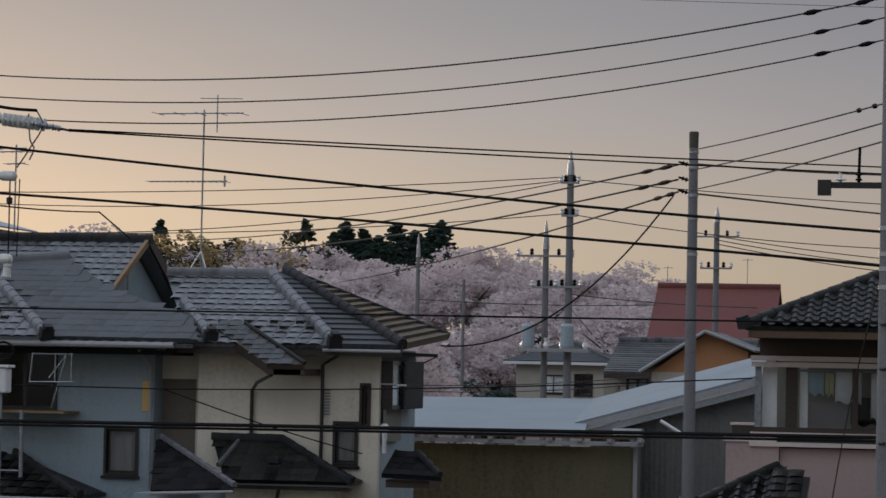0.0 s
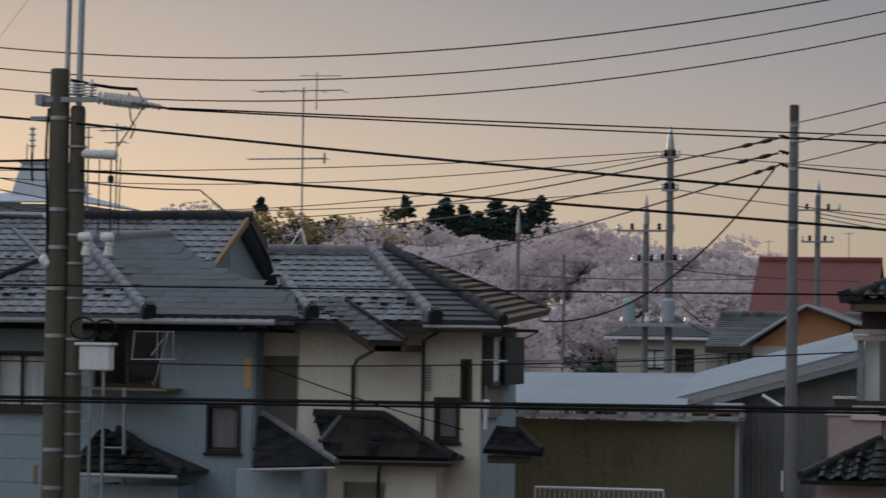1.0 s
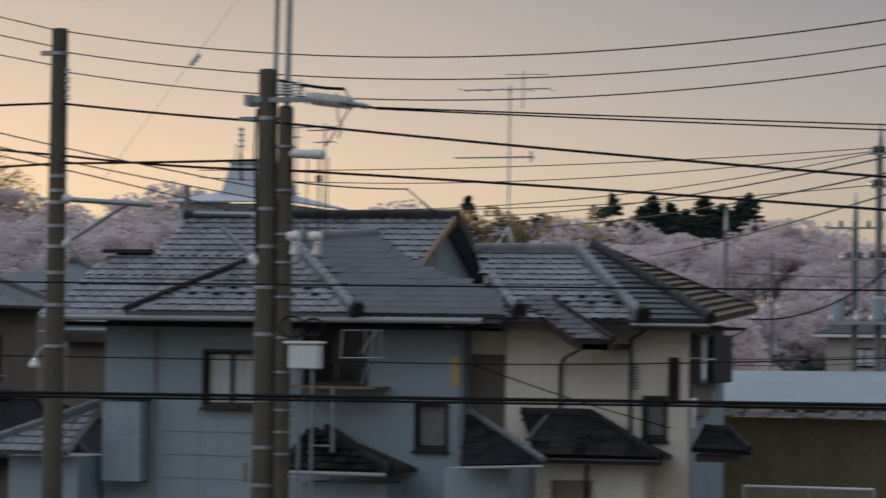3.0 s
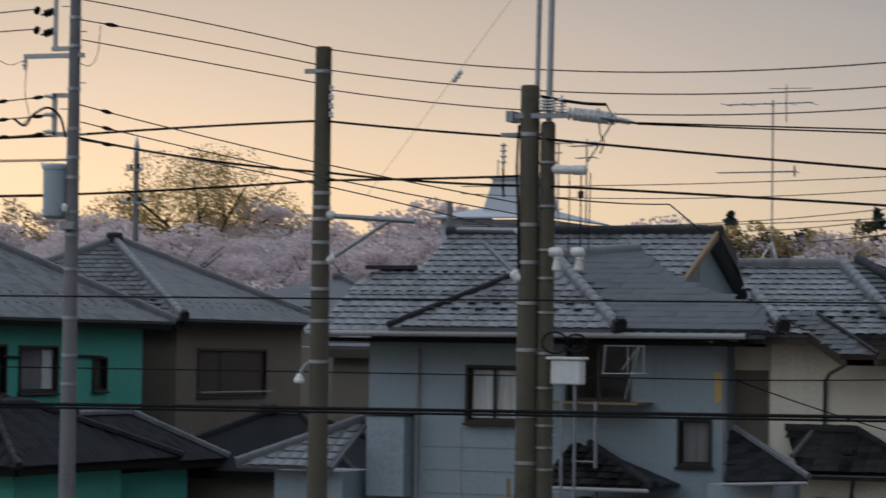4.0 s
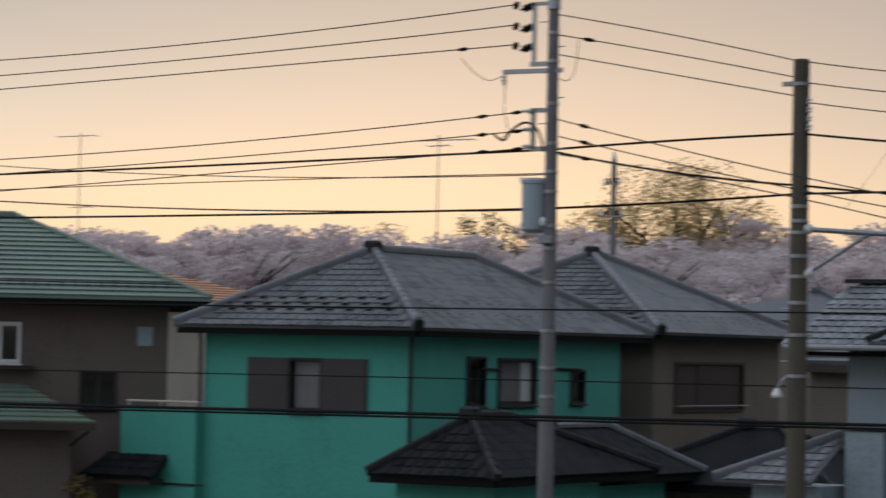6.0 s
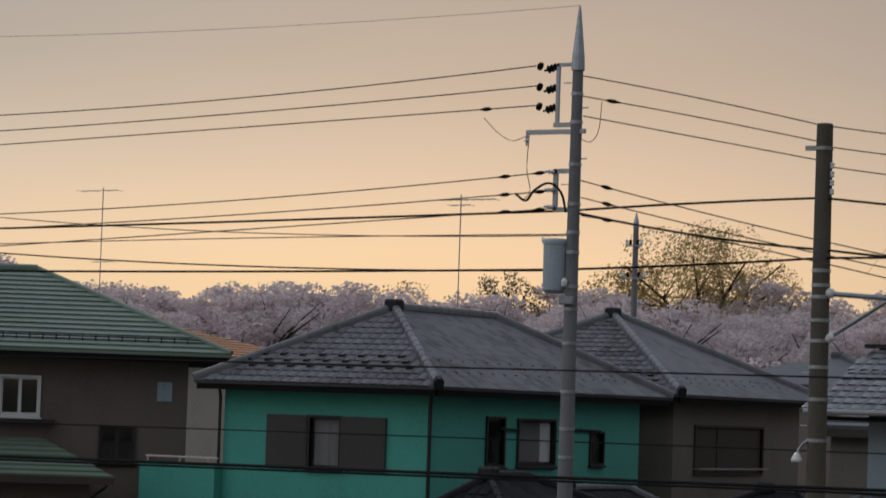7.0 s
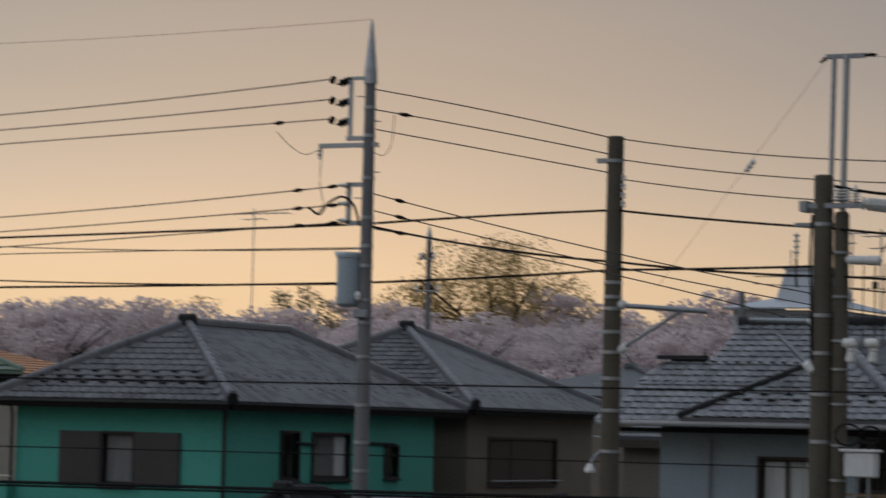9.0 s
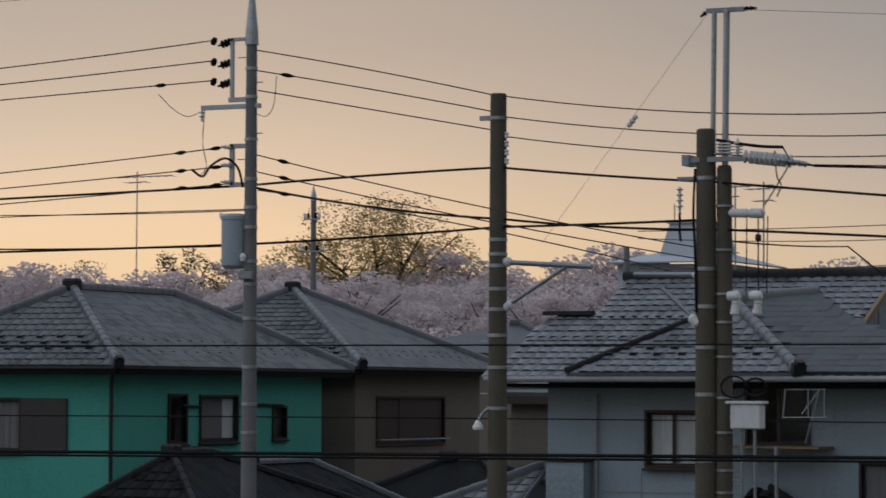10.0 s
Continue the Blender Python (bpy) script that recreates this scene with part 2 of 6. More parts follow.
def mesh_part(name, verts, faces, mat, parent, label="", kind=""):
    me = bpy.data.meshes.new(name)
    inv = PLACE[parent].inverted() if parent is not None else Matrix()
    a = np.array(inv)
    v = np.asarray(verts, dtype=float) @ a[:3, :3].T + a[:3, 3]
    me.from_pydata(v.tolist(), [], faces)
    me.materials.append(mat)
    ob = new(name, me)
    if parent is not None:
        ob.parent = parent
        PLACE[ob] = PLACE[parent]
    return tagged(ob, label, "", "", kind)


def box(bm, x0, x1, y0, y1, z0, z1, m=None):
    vs = [bm.verts.new(Vector((x, y, z)) if m is None else m @ Vector((x, y, z))) for x in (x0, x1) for y in (y0, y1) for z in (z0, z1)]
    for f in ((0, 1, 3, 2), (4, 6, 7, 5), (0, 4, 5, 1), (2, 3, 7, 6), (0, 2, 6, 4), (1, 5, 7, 3)):
        bm.faces.new([vs[i] for i in f])
    return bm


def boxes(*dims, m=None):
    bm = bmesh.new()
    for d in dims:
        box(bm, *d, m=m)
    return bm


def soft_box(x0, x1, y0, y1, z0, z1, r=0.012, m=None):
    bm = boxes((x0, x1, y0, y1, z0, z1), m=m)
    bmesh.ops.bevel(bm, geom=bm.edges[:], offset=r, segments=1, affect="EDGES")
    return bm


def rod(bm, p, q, r0, r1=None, n=8):
    p, q = Vector(p), Vector(q)
    r1 = r0 if r1 is None else r1
    m = (q - p).to_track_quat("Z", "Y").to_matrix()
    rings = []
    for c, r in ((p, r0), (q, r1)):
        rings.append([bm.verts.new(c + m @ Vector((r * math.cos(2 * math.pi * i / n), r * math.sin(2 * math.pi * i / n), 0))) for i in range(n)])
    for i in range(n):
        bm.faces.new((rings[0][i], rings[0][(i + 1) % n], rings[1][(i + 1) % n], rings[1][i]))
    bm.faces.new(rings[0][::-1])
    bm.faces.new(rings[1])
    return bm


def rods(*segs, n=8):
    bm = bmesh.new()
    for s in segs:
        rod(bm, *s, n=n)
    return bm


def lathe(profile, at, n=14, axis=(0, 0, 1)):
    """A turned body: profile of (radius, height) along the axis from at."""
    bm = bmesh.new()
    m = Vector(axis).to_track_quat("Z", "Y").to_matrix()
    rings = [[bm.verts.new(Vector(at) + m @ Vector((r * math.cos(2 * math.pi * i / n), r * math.sin(2 * math.pi * i / n), h))) for i in range(n)] for r, h in profile]
    for a, b in zip(rings, rings[1:]):
        for i in range(n):
            bm.faces.new((a[i], a[(i + 1) % n], b[(i + 1) % n], b[i]))
    bm.faces.new(rings[0][::-1])
    bm.faces.new(rings[-1])
    return bm


def pipe(points, r, n=6):
    """A tube along a line of points."""
    bm = bmesh.new()
    pts = [Vector(p) for p in points]
    rings = []
    for i, p in enumerate(pts):
        d = pts[min(i + 1, len(pts) - 1)] - pts[max(i - 1, 0)]
        m = d.to_track_quat("Z", "Y").to_matrix()
        rings.append([bm.verts.new(p + m @ Vector((r * math.cos(2 * math.pi * k / n), r * math.sin(2 * math.pi * k / n), 0))) for k in range(n)])
    for a, b in zip(rings, rings[1:]):
        for k in range(n):
            bm.faces.new((a[k], a[(k + 1) % n], b[(k + 1) % n], b[k]))
    bm.faces.new(rings[0][::-1])
    bm.faces.new(rings[-1])
    return bm


def hose(points, r, n=6):
    """A limp tube that bends smoothly through the points."""
    p = [Vector(q) for q in points]
    p = [p[0] * 2 - p[1], *p, p[-1] * 2 - p[-2]]
    out = []
    for a, b, c, d in zip(p, p[1:], p[2:], p[3:]):
        for k in range(6):
            t = k / 6
            out.append(0.5 * (2 * b + (c - a) * t + (2 * a - 5 * b + 4 * c - d) * t * t + (3 * b - a - 3 * c + d) * t ** 3))
    out.append(p[-2])
    return pipe(out, r, n)


def wall(parent, name, mat, face, at, u0, u1, z0, z1, openings=(), thick=0.16, m=None):
    """A wall with real openings. face 'S': it looks to -y and stands at y = at, u is x; face 'E': it looks to +x at x = at, u is y.
    Openings: (u0, u1, z0, z1)."""
    us = sorted({u0, u1, *[min(max(o[i], u0), u1) for o in openings for i in (0, 1)]})
    zs = sorted({z0, z1, *[min(max(o[i], z0), z1) for o in openings for i in (2, 3)]})
    bm = bmesh.new()
    for a, b in zip(us, us[1:]):
        for c, d in zip(zs, zs[1:]):
            if any(o[0] - 1e-4 <= a and b <= o[1] + 1e-4 and o[2] - 1e-4 <= c and d <= o[3] + 1e-4 for o in openings):
                continue
            if face == "S":
                box(bm, a, b, at, at + thick, c, d, m)
            else:
                box(bm, at - thick, at, a, b, c, d, m)
    bmesh.ops.remove_doubles(bm, verts=bm.verts, dist=1e-4)
    inner = [f for f in bm.faces if sum(1 for g in bm.faces if g is not f and set(g.verts) == set(f.verts))]
    bmesh.ops.delete(bm, geom=inner, context="FACES_ONLY")
    return part(name, bm, mat, parent)


def oriented(face, at, m=None):
    """Maps (u along the wall, d outwards, z) to the world for a wall of that face."""
    if face == "S":
        k = Matrix(((1, 0, 0, 0), (0, -1, 0, at), (0, 0, 1, 0), (0, 0, 0, 1)))
    else:
        k = Matrix(((0, 1, 0, at), (1, 0, 0, 0), (0, 0, 1, 0), (0, 0, 0, 1)))
    return k if m is None else m @ k


def window(parent, face, at, u0, u1, z0, z1, frame_mat, label="", panes=2, shutters=(), curtain=True, proud=0.05, sill=True, m=None, room=M_INSIDE, cloth=None):
    """A sliding window set in a wall's opening: frame, panes, sill, curtain behind, and shutter boxes beside it. shutters: (u0, u1) each."""
    k = oriented(face, at, m)
    w = 0.05
    fr = part("window", boxes((u0 - w, u1 + w, -0.1, proud, z0 - w, z0), (u0 - w, u1 + w, -0.1, proud, z1, z1 + w), (u0 - w, u0, -0.1, proud, z0, z1), (u1, u1 + w, -0.1, proud, z0, z1), m=k), frame_mat, parent, label)
    step = (u1 - u0) / panes
    for i in range(panes):
        a, b = u0 + i * step, u0 + (i + 1) * step
        d = -0.03 if i % 2 else -0.06
        part("sash", boxes((a, b, d - 0.012, d + 0.012, z0, z0 + 0.045), (a, b, d - 0.012, d + 0.012, z1 - 0.045, z1), (a, a + 0.04, d - 0.012, d + 0.012, z0 + 0.045, z1 - 0.045), (b - 0.04, b, d - 0.012, d + 0.012, z0 + 0.045, z1 - 0.045), m=k), frame_mat, fr)
        pane = part("pane", boxes((a + 0.04, b - 0.04, d - 0.004, d + 0.004, z0 + 0.045, z1 - 0.045), m=k), M_GLASS, fr)
        pane.visible_shadow = False
    if curtain:
        bm = bmesh.new()
        n = max(int((u1 - u0) / 0.06), 4)
        row = []
        for i in range(n + 1):
            u = u0 + (u1 - u0) * i / n
            d = -0.115 + 0.018 * math.sin(i * 2.1)
            row.append([bm.verts.new(k @ Vector((u, d, z))) for z in (z0, z1)])
        for a, b in zip(row, row[1:]):
            bm.faces.new((a[0], b[0], b[1], a[1]))
        part("curtain", bm, cloth or M_CURTAIN, fr)
    else:
        part("reveal", boxes((u0 - 0.3, u1 + 0.3, -1.6, -1.55, z0 - 0.3, z1 + 0.3), (u0 - 0.3, u0 - 0.25, -1.55, -0.17, z0 - 0.3, z1 + 0.3), (u1 + 0.25, u1 + 0.3, -1.55, -0.17, z0 - 0.3, z1 + 0.3), m=k), room, fr)
    if sill:
        part("sill", soft_box(u0 - 0.09, u1 + 0.09, 0.003, proud + 0.05, z0 - 0.1, z0 - w - 0.003, m=k), frame_mat, fr)
    for s0, s1 in shutters:
        sh = part("shutter", soft_box(s0, s1, 0.004, 0.07, z0 - 0.04, z1 + 0.04, m=k), M_SHUTTER, fr)
        n = int((z1 - z0) / 0.07)
        part("louvre", boxes(*[(s0 + 0.05, s1 - 0.05, 0.072, 0.086, z0 + 0.02 + i * (z1 - z0) / n, z0 + 0.055 + i * (z1 - z0) / n) for i in range(n)], m=k), M_SHUTTER, sh)
    return fr


# ---- roofs ----
SCALLOP = (0.0, 0.16, 0.36, 0.62, 0.86, 1.0)


def tile_shape(w, length, lip=0.048, belly=0.022, drop=0.05):
    """A roof tile with a bellied, scalloped lower edge that rests on the row below."""
    v, f = [], []
    for x in SCALLOP:
        k = math.sin(math.pi * x) ** 0.8 if 0 < x < 1 else 0.0
        v += [(x * w, 0.03 * k, 0.0), (x * w, -drop * k, 0.006 + lip * k), (x * w, length, 0.004 + belly * k * 0.5)]
    for i in range(len(SCALLOP) - 1):
        a, b = 3 * i, 3 * i + 3
        f += [(a, b, b + 1, a + 1), (a + 1, b + 1, b + 2, a + 2)]
    return np.array(v), f


WAVE = ((0.0, 0.0), (0.2, 0.036), (0.42, 0.043), (0.62, 0.008), (0.82, -0.007), (1.0, 0.004))


def pantile_shape(w, length, lip=0.03, fall=0.012):
    """A pantile: deeply waved across, resting on the row below."""
    v, f = [], []
    for x, h in WAVE:
        v += [(x * w, 0.02, h * 1.3 + fall), (x * w, -0.03, h * 1.3 + fall + lip), (x * w, length, h * 1.3 + lip - fall)]
    for i in range(len(WAVE) - 1):
        a, b = 3 * i, 3 * i + 3
        f += [(a, b, b + 1, a + 1), (a + 1, b + 1, b + 2, a + 2)]
    return np.array(v), f


TILE_MESH = {}
SNOW_GUARD = bpy.data.meshes.new("snow_guard")
SNOW_GUARD.from_pydata([(-0.06, 0, 0), (0.06, 0, 0), (0.04, 0, 0.045), (-0.04, 0, 0.045), (-0.04, 0.14, 0), (0.04, 0.14, 0)], [], [(0, 1, 2, 3), (3, 2, 5, 4), (0, 3, 4), (1, 5, 2)])
SNOW_GUARD.materials.append(M_DARK_METAL)


def inside(poly, u, v, pad=0.0):
    ok = True
    for (a, b), (c, d) in zip(poly, poly[1:] + poly[:1]):
        ln = math.hypot(c - a, d - b)
        if ((c - a) * (v - b) - (d - b) * (u - a)) / ln < pad:
            ok = False
    return ok


def span(poly, v):
    """Where the row at v enters and leaves the convex face."""
    xs = []
    for (a, b), (c, d) in zip(poly, poly[1:] + poly[:1]):
        if (b - v) * (d - v) < 0:
            xs.append(a + (c - a) * (v - b) / (d - b))
    return (min(xs), max(xs)) if len(xs) > 1 else None


def roof_face(parent, pts, mat, style="tile", w=0.25, row=0.29, loose=0, thick=0.07, under=None, lift=0.04, guards=()):
    """One roof slope. pts: its corners anticlockwise seen from outside, the eave first (left to right seen from outside).
    style 'tile': pantiles; 'ribs': long courses. loose: how many of the lowest tiles are pieces of their own."""
    P = [Vector(p) for p in pts]
    ux = (P[1] - P[0]).normalized()
    nz = ux.cross(P[-1] - P[0]).normalized()
    vy = nz.cross(ux)
    fr = Matrix((ux, vy, nz)).transposed().to_4x4()
    fr.translation = P[0]
    back = fr.inverted()
    poly = [((back @ p).x, (back @ p).y) for p in P]
    bm = bmesh.new()
    top = [bm.verts.new(fr @ Vector((u, v, 0))) for u, v in poly]
    bot = [bm.verts.new(fr @ Vector((u, v, -thick))) for u, v in poly]
    bm.faces.new(top)
    bm.faces.new(bot[::-1])
    for i in range(len(poly)):
        j = (i + 1) % len(poly)
        bm.faces.new((top[i], bot[i], bot[j], top[j]))
    deck = part("roof_slope", bm, under or mat, parent)
    vmax = max(v for _, v in poly)
    verts, faces, count = [], [], 0
    if style in ("tile", "soft", "flat", "pan"):
        tv, tf = tile_shape(w, row + 0.03) if style == "tile" else pantile_shape(w, row + 0.03) if style == "pan" else tile_shape(w, row + 0.02, 0.016, 0.012, 0.015) if style == "soft" else tile_shape(w, row + 0.02, 0.007, 0.008, 0.006)
        key = (style, round(w, 3), round(row, 3), mat.name)
        if key not in TILE_MESH:
            me = bpy.data.meshes.new("roof_tile")
            me.from_pydata(tv.tolist(), [], tf)
            me.materials.append(mat)
            TILE_MESH[key] = me
        rows = int(vmax / row) + 1
        rng = random.Random(len(pts) * 7 + int(vmax * 100))
        base = PLACE[deck].inverted()
        for r in range(rows):
            v = r * row
            s = span(poly, min(v + row * 0.5, vmax - 0.01))
            if not s:
                continue
            n = max(int(round((s[1] - s[0]) / w)), 1)
            # keep columns straight from row to row
            first = math.floor(s[0] / w)
            for c in range(first, first + n + 2):
                u = c * w
                if u + w * 0.2 < s[0] or u + w * 0.8 > s[1]:
                    continue
                t = fr @ Matrix.Translation((u, v + rng.uniform(-0.006, 0.006), 0.004 + rng.uniform(0, 0.006 if style == "tile" else 0.003)))
                if r in guards and (c + r) % 2 == 0:
                    guard = new("snow_guard", SNOW_GUARD)
                    guard.parent = deck
                    guard.matrix_local = base @ t @ Matrix.Translation((w * 0.5, row * 0.45, 0.03 if style == "tile" else 0.01)) @ Matrix.Scale(1.35 if style == "tile" else 0.5, 4)
                if count < loose:
                    ob = new("roof_tile", TILE_MESH[key])
                    ob.parent = deck
                    ob.matrix_local = base @ t
                    count += 1
                else:
                    a = np.array(t)
                    off = len(verts)
                    verts.extend((tv @ a[:3, :3].T + a[:3, 3]).tolist())
                    faces.extend(tuple(i + off for i in q) for q in tf)
        if verts:
            mesh_part("upper_tiles" if loose else "roof_tiles", verts, faces, mat, deck, "", "stuff")
    elif style == "ribs":
        n = int(vmax / row)
        for r in range(n):
            s0, s1 = span(poly, r * row + 0.004), span(poly, min((r + 1) * row, vmax - 0.005))
            if not s0 or not s1:
                continue
            b = bmesh.new()
            vs = [b.verts.new(fr @ Vector(p)) for p in ((s0[0], r * row, 0.004), (s0[1], r * row, 0.004), (s0[1], r * row, lift), (s0[0], r * row, lift), (s1[0], (r + 1) * row, 0.008), (s1[1], (r + 1) * row, 0.008))]
            b.faces.new((vs[0], vs[1], vs[2], vs[3]))
            b.faces.new((vs[3], vs[2], vs[5], vs[4]))
            part("roof_course", b, mat, deck)
    return deck


def ridge(parent, p, q, mat, r=0.085, piece=0.3, oni=False, step=0.008):
    """A line of capping tiles from p (low end) to q, each lapping over the next; oni: an end ornament at p."""
    p, q = Vector(p), Vector(q)
    d = q - p
    n = max(int(d.length / piece), 1)
    x = d.normalized()
    side = x.cross(Vector((0, 0, 1))).normalized()
    up = side.cross(x)
    bm = bmesh.new()
    for i in range(n):
        a, b = p + d * (i / n), p + d * ((i + 1) / n)
        rings = []
        for c, rr in ((a, r + step), (b, r)):
            rings.append([bm.verts.new(c + side * rr * math.cos(t) + up * rr * (0.15 + math.sin(t))) for t in [math.pi * k / 6 for k in range(7)]] + [bm.verts.new(c + side * -rr + up * -rr * 0.9), bm.verts.new(c + side * rr + up * -rr * 0.9)])
        m = len(rings[0])
        for k in range(m):
            bm.faces.new((rings[0][k], rings[0][(k + 1) % m], rings[1][(k + 1) % m], rings[1][k]))
        bm.faces.new(rings[0])
        bm.faces.new(rings[1][::-1])
    ob = part("ridge_tiles", bm, mat, parent)
    if oni:
        k = Matrix((side, x, up)).transposed().to_4x4()
        k.translation = p
        b = boxes((-r * 1.25, r * 1.25, -0.1, 0.05, -r, r * 1.3), (-r * 0.8, r * 0.8, -0.12, 0.05, r * 1.3, r * 1.9), m=k)
        part("ridge_end", b, M_RIDGE_DARK, ob)
    return ob


def gutter(parent, p, q, mat=M_FASCIA, r=0.055):
    p, q = Vector(p), Vector(q)
    part("gutter", rods((p, q, r), n=8), mat, parent)


def eave_board(parent, p, q, h=0.16, mat=M_SOFFIT_SHADE):
    p, q = Vector(p), Vector(q)
    x = (q - p).normalized()
    side = Vector((x.y, -x.x, 0))
    k = Matrix((x, side, Vector((0, 0, 1)))).transposed().to_4x4()
    k.translation = p
    part("fascia", boxes((0, (q - p).length, -0.03, 0.0, -h, 0.0), m=k), mat, parent)

# ---- ground: one sheet to the horizon, rising to the wooded slope ----


def ground_height(x, y):
    d = math.hypot(x, y)
    t = min(max((d - 203) / 42, 0), 1)
    return 7.6 * t * t * (3 - 2 * t)


def build_ground():
    radii = [0, 8, 20, 35, 50, 65, 80, 100, 130, 160, 190, 203, 212, 221, 230, 239, 247, 300, 450, 800, 1600, 3200]
    n = 72
    verts, faces = [], []
    for r in radii:
        for k in range(n):
            a = 2 * math.pi * k / n
            x, y = r * math.cos(a), r * math.sin(a)
            verts.append((x, y, ground_height(x, y) + (0.25 * noise.noise((x * 0.05, y * 0.05, 0)) if r > 100 else 0)))
    for i in range(len(radii) - 1):
        for k in range(n):
            faces.append((i * n + k, i * n + (k + 1) % n, (i + 1) * n + (k + 1) % n, (i + 1) * n + k))
    ob = mesh_part("ground", verts, faces, M_GROUND, None)
    tagged(ob, "bare brown earth and grass among the houses", "ground", "", "structure")
    road = part("road", boxes((-60, 20, 38.5, 43.2, 0.0, 0.05)), M_ASPHALT, None)
    tagged(road, "dark asphalt lane in front of the houses", "road", "", "structure")


build_ground()


# ---- turquoise house ----
def hip_roof(h, x0, x1, y0, y1, ze, s, mat, faces="SE", loose=0, cap=M_RIDGE, under=M_SOFFIT_SHADE, w=0.26, row=0.27, r=0.085, guards=(), far_end=None):
    """A hipped roof over the eaves' rectangle; all four slopes, tiles on those named."""
    a, b = x1 - x0, y1 - y0
    k = min(a, b) / 2
    zr = ze + s * k
    if a >= b:
        p, q = (x0 + k, y0 + k, zr), (x1 - k, y0 + k, zr)
        S = [(x0, y0, ze), (x1, y0, ze), q, p]
        E = [(x1, y0, ze), (x1, y1, ze), q]
        N = [(x1, y1, ze), (x0, y1, ze), p, q]
        Wf = [(x0, y1, ze), (x0, y0, ze), p]
        se, ne = q, q
    else:
        p, q = (x0 + k, y0 + k, zr), (x0 + k, y1 - k, zr)
        S = [(x0, y0, ze), (x1, y0, ze), p]
        E = [(x1, y0, ze), (x1, y1, ze), q, p]
        N = [(x1, y1, ze), (x0, y1, ze), q]
        Wf = [(x0, y1, ze), (x0, y0, ze), p, q]
        if far_end:
            q = (q[0], far_end, zr)
            E[2] = N[2] = Wf[3] = q
        se, ne = p, q
    for f, pts in (("S", S), ("E", E), ("N", N), ("W", Wf)):
        roof_face(h, pts, mat, "plain" if f not in faces else "flat" if f == "E" else "tile", w, row, loose if f == faces[:1] else 0, under=mat, guards=guards if f in faces else ())
    up = Vector((0, 0, 0.06))
    ridge(h, Vector((x1, y0, ze)) + up, Vector(se) + up, cap, r, oni=True)
    ridge(h, Vector((x0, y0, ze)) + up, Vector(p) + up, cap, r)
    ridge(h, Vector((x1, y1, ze)) + up, Vector(ne) + up, cap, r)
    top = ridge(h, Vector(p) + up * 1.2, Vector(q) + up * 1.2, cap, r * 0.9)
    o = Vector(p) + up
    part("ridge_end", soft_box(o.x - 0.2, o.x + 0.2, o.y - 0.18, o.y + 0.12, o.z - 0.12, o.z + 0.17, 0.05), M_RIDGE_DARK, top, "dark ridge-end tile")
    # soffit and boards in the eave-shadow colour
    part("soffit", boxes((x0 + 0.08, x1 - 0.08, y0 + 0.08, y1 - 0.08, ze - 0.17, ze - 0.11)), M_SOFFIT_SHADE, h)
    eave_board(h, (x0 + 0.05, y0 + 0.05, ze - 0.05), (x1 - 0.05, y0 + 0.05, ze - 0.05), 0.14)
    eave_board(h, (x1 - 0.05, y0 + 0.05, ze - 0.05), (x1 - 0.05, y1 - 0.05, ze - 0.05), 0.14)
    return p, q


def shell(h, mat, x0, x1, y0, y1, z1, south=(), east=(), z0=0.0):
    wall(h, "wall", mat, "S", y0, x0, x1, z0, z1, south)
    wall(h, "wall", mat, "E", x1, y0 + 0.16, y1, z0, z1, east)
    part("wall", boxes((x0, x1 - 0.16, y1 - 0.16, y1, z0, z1)), mat, h)
    part("wall", boxes((x0, x0 + 0.16, y0 + 0.16, y1 - 0.16, z0, z1)), mat, h)


def downpipe(h, pts, mat=M_DARK_METAL, r=0.035):
    return part("downpipe", pipe(pts, r, 8), mat, h)


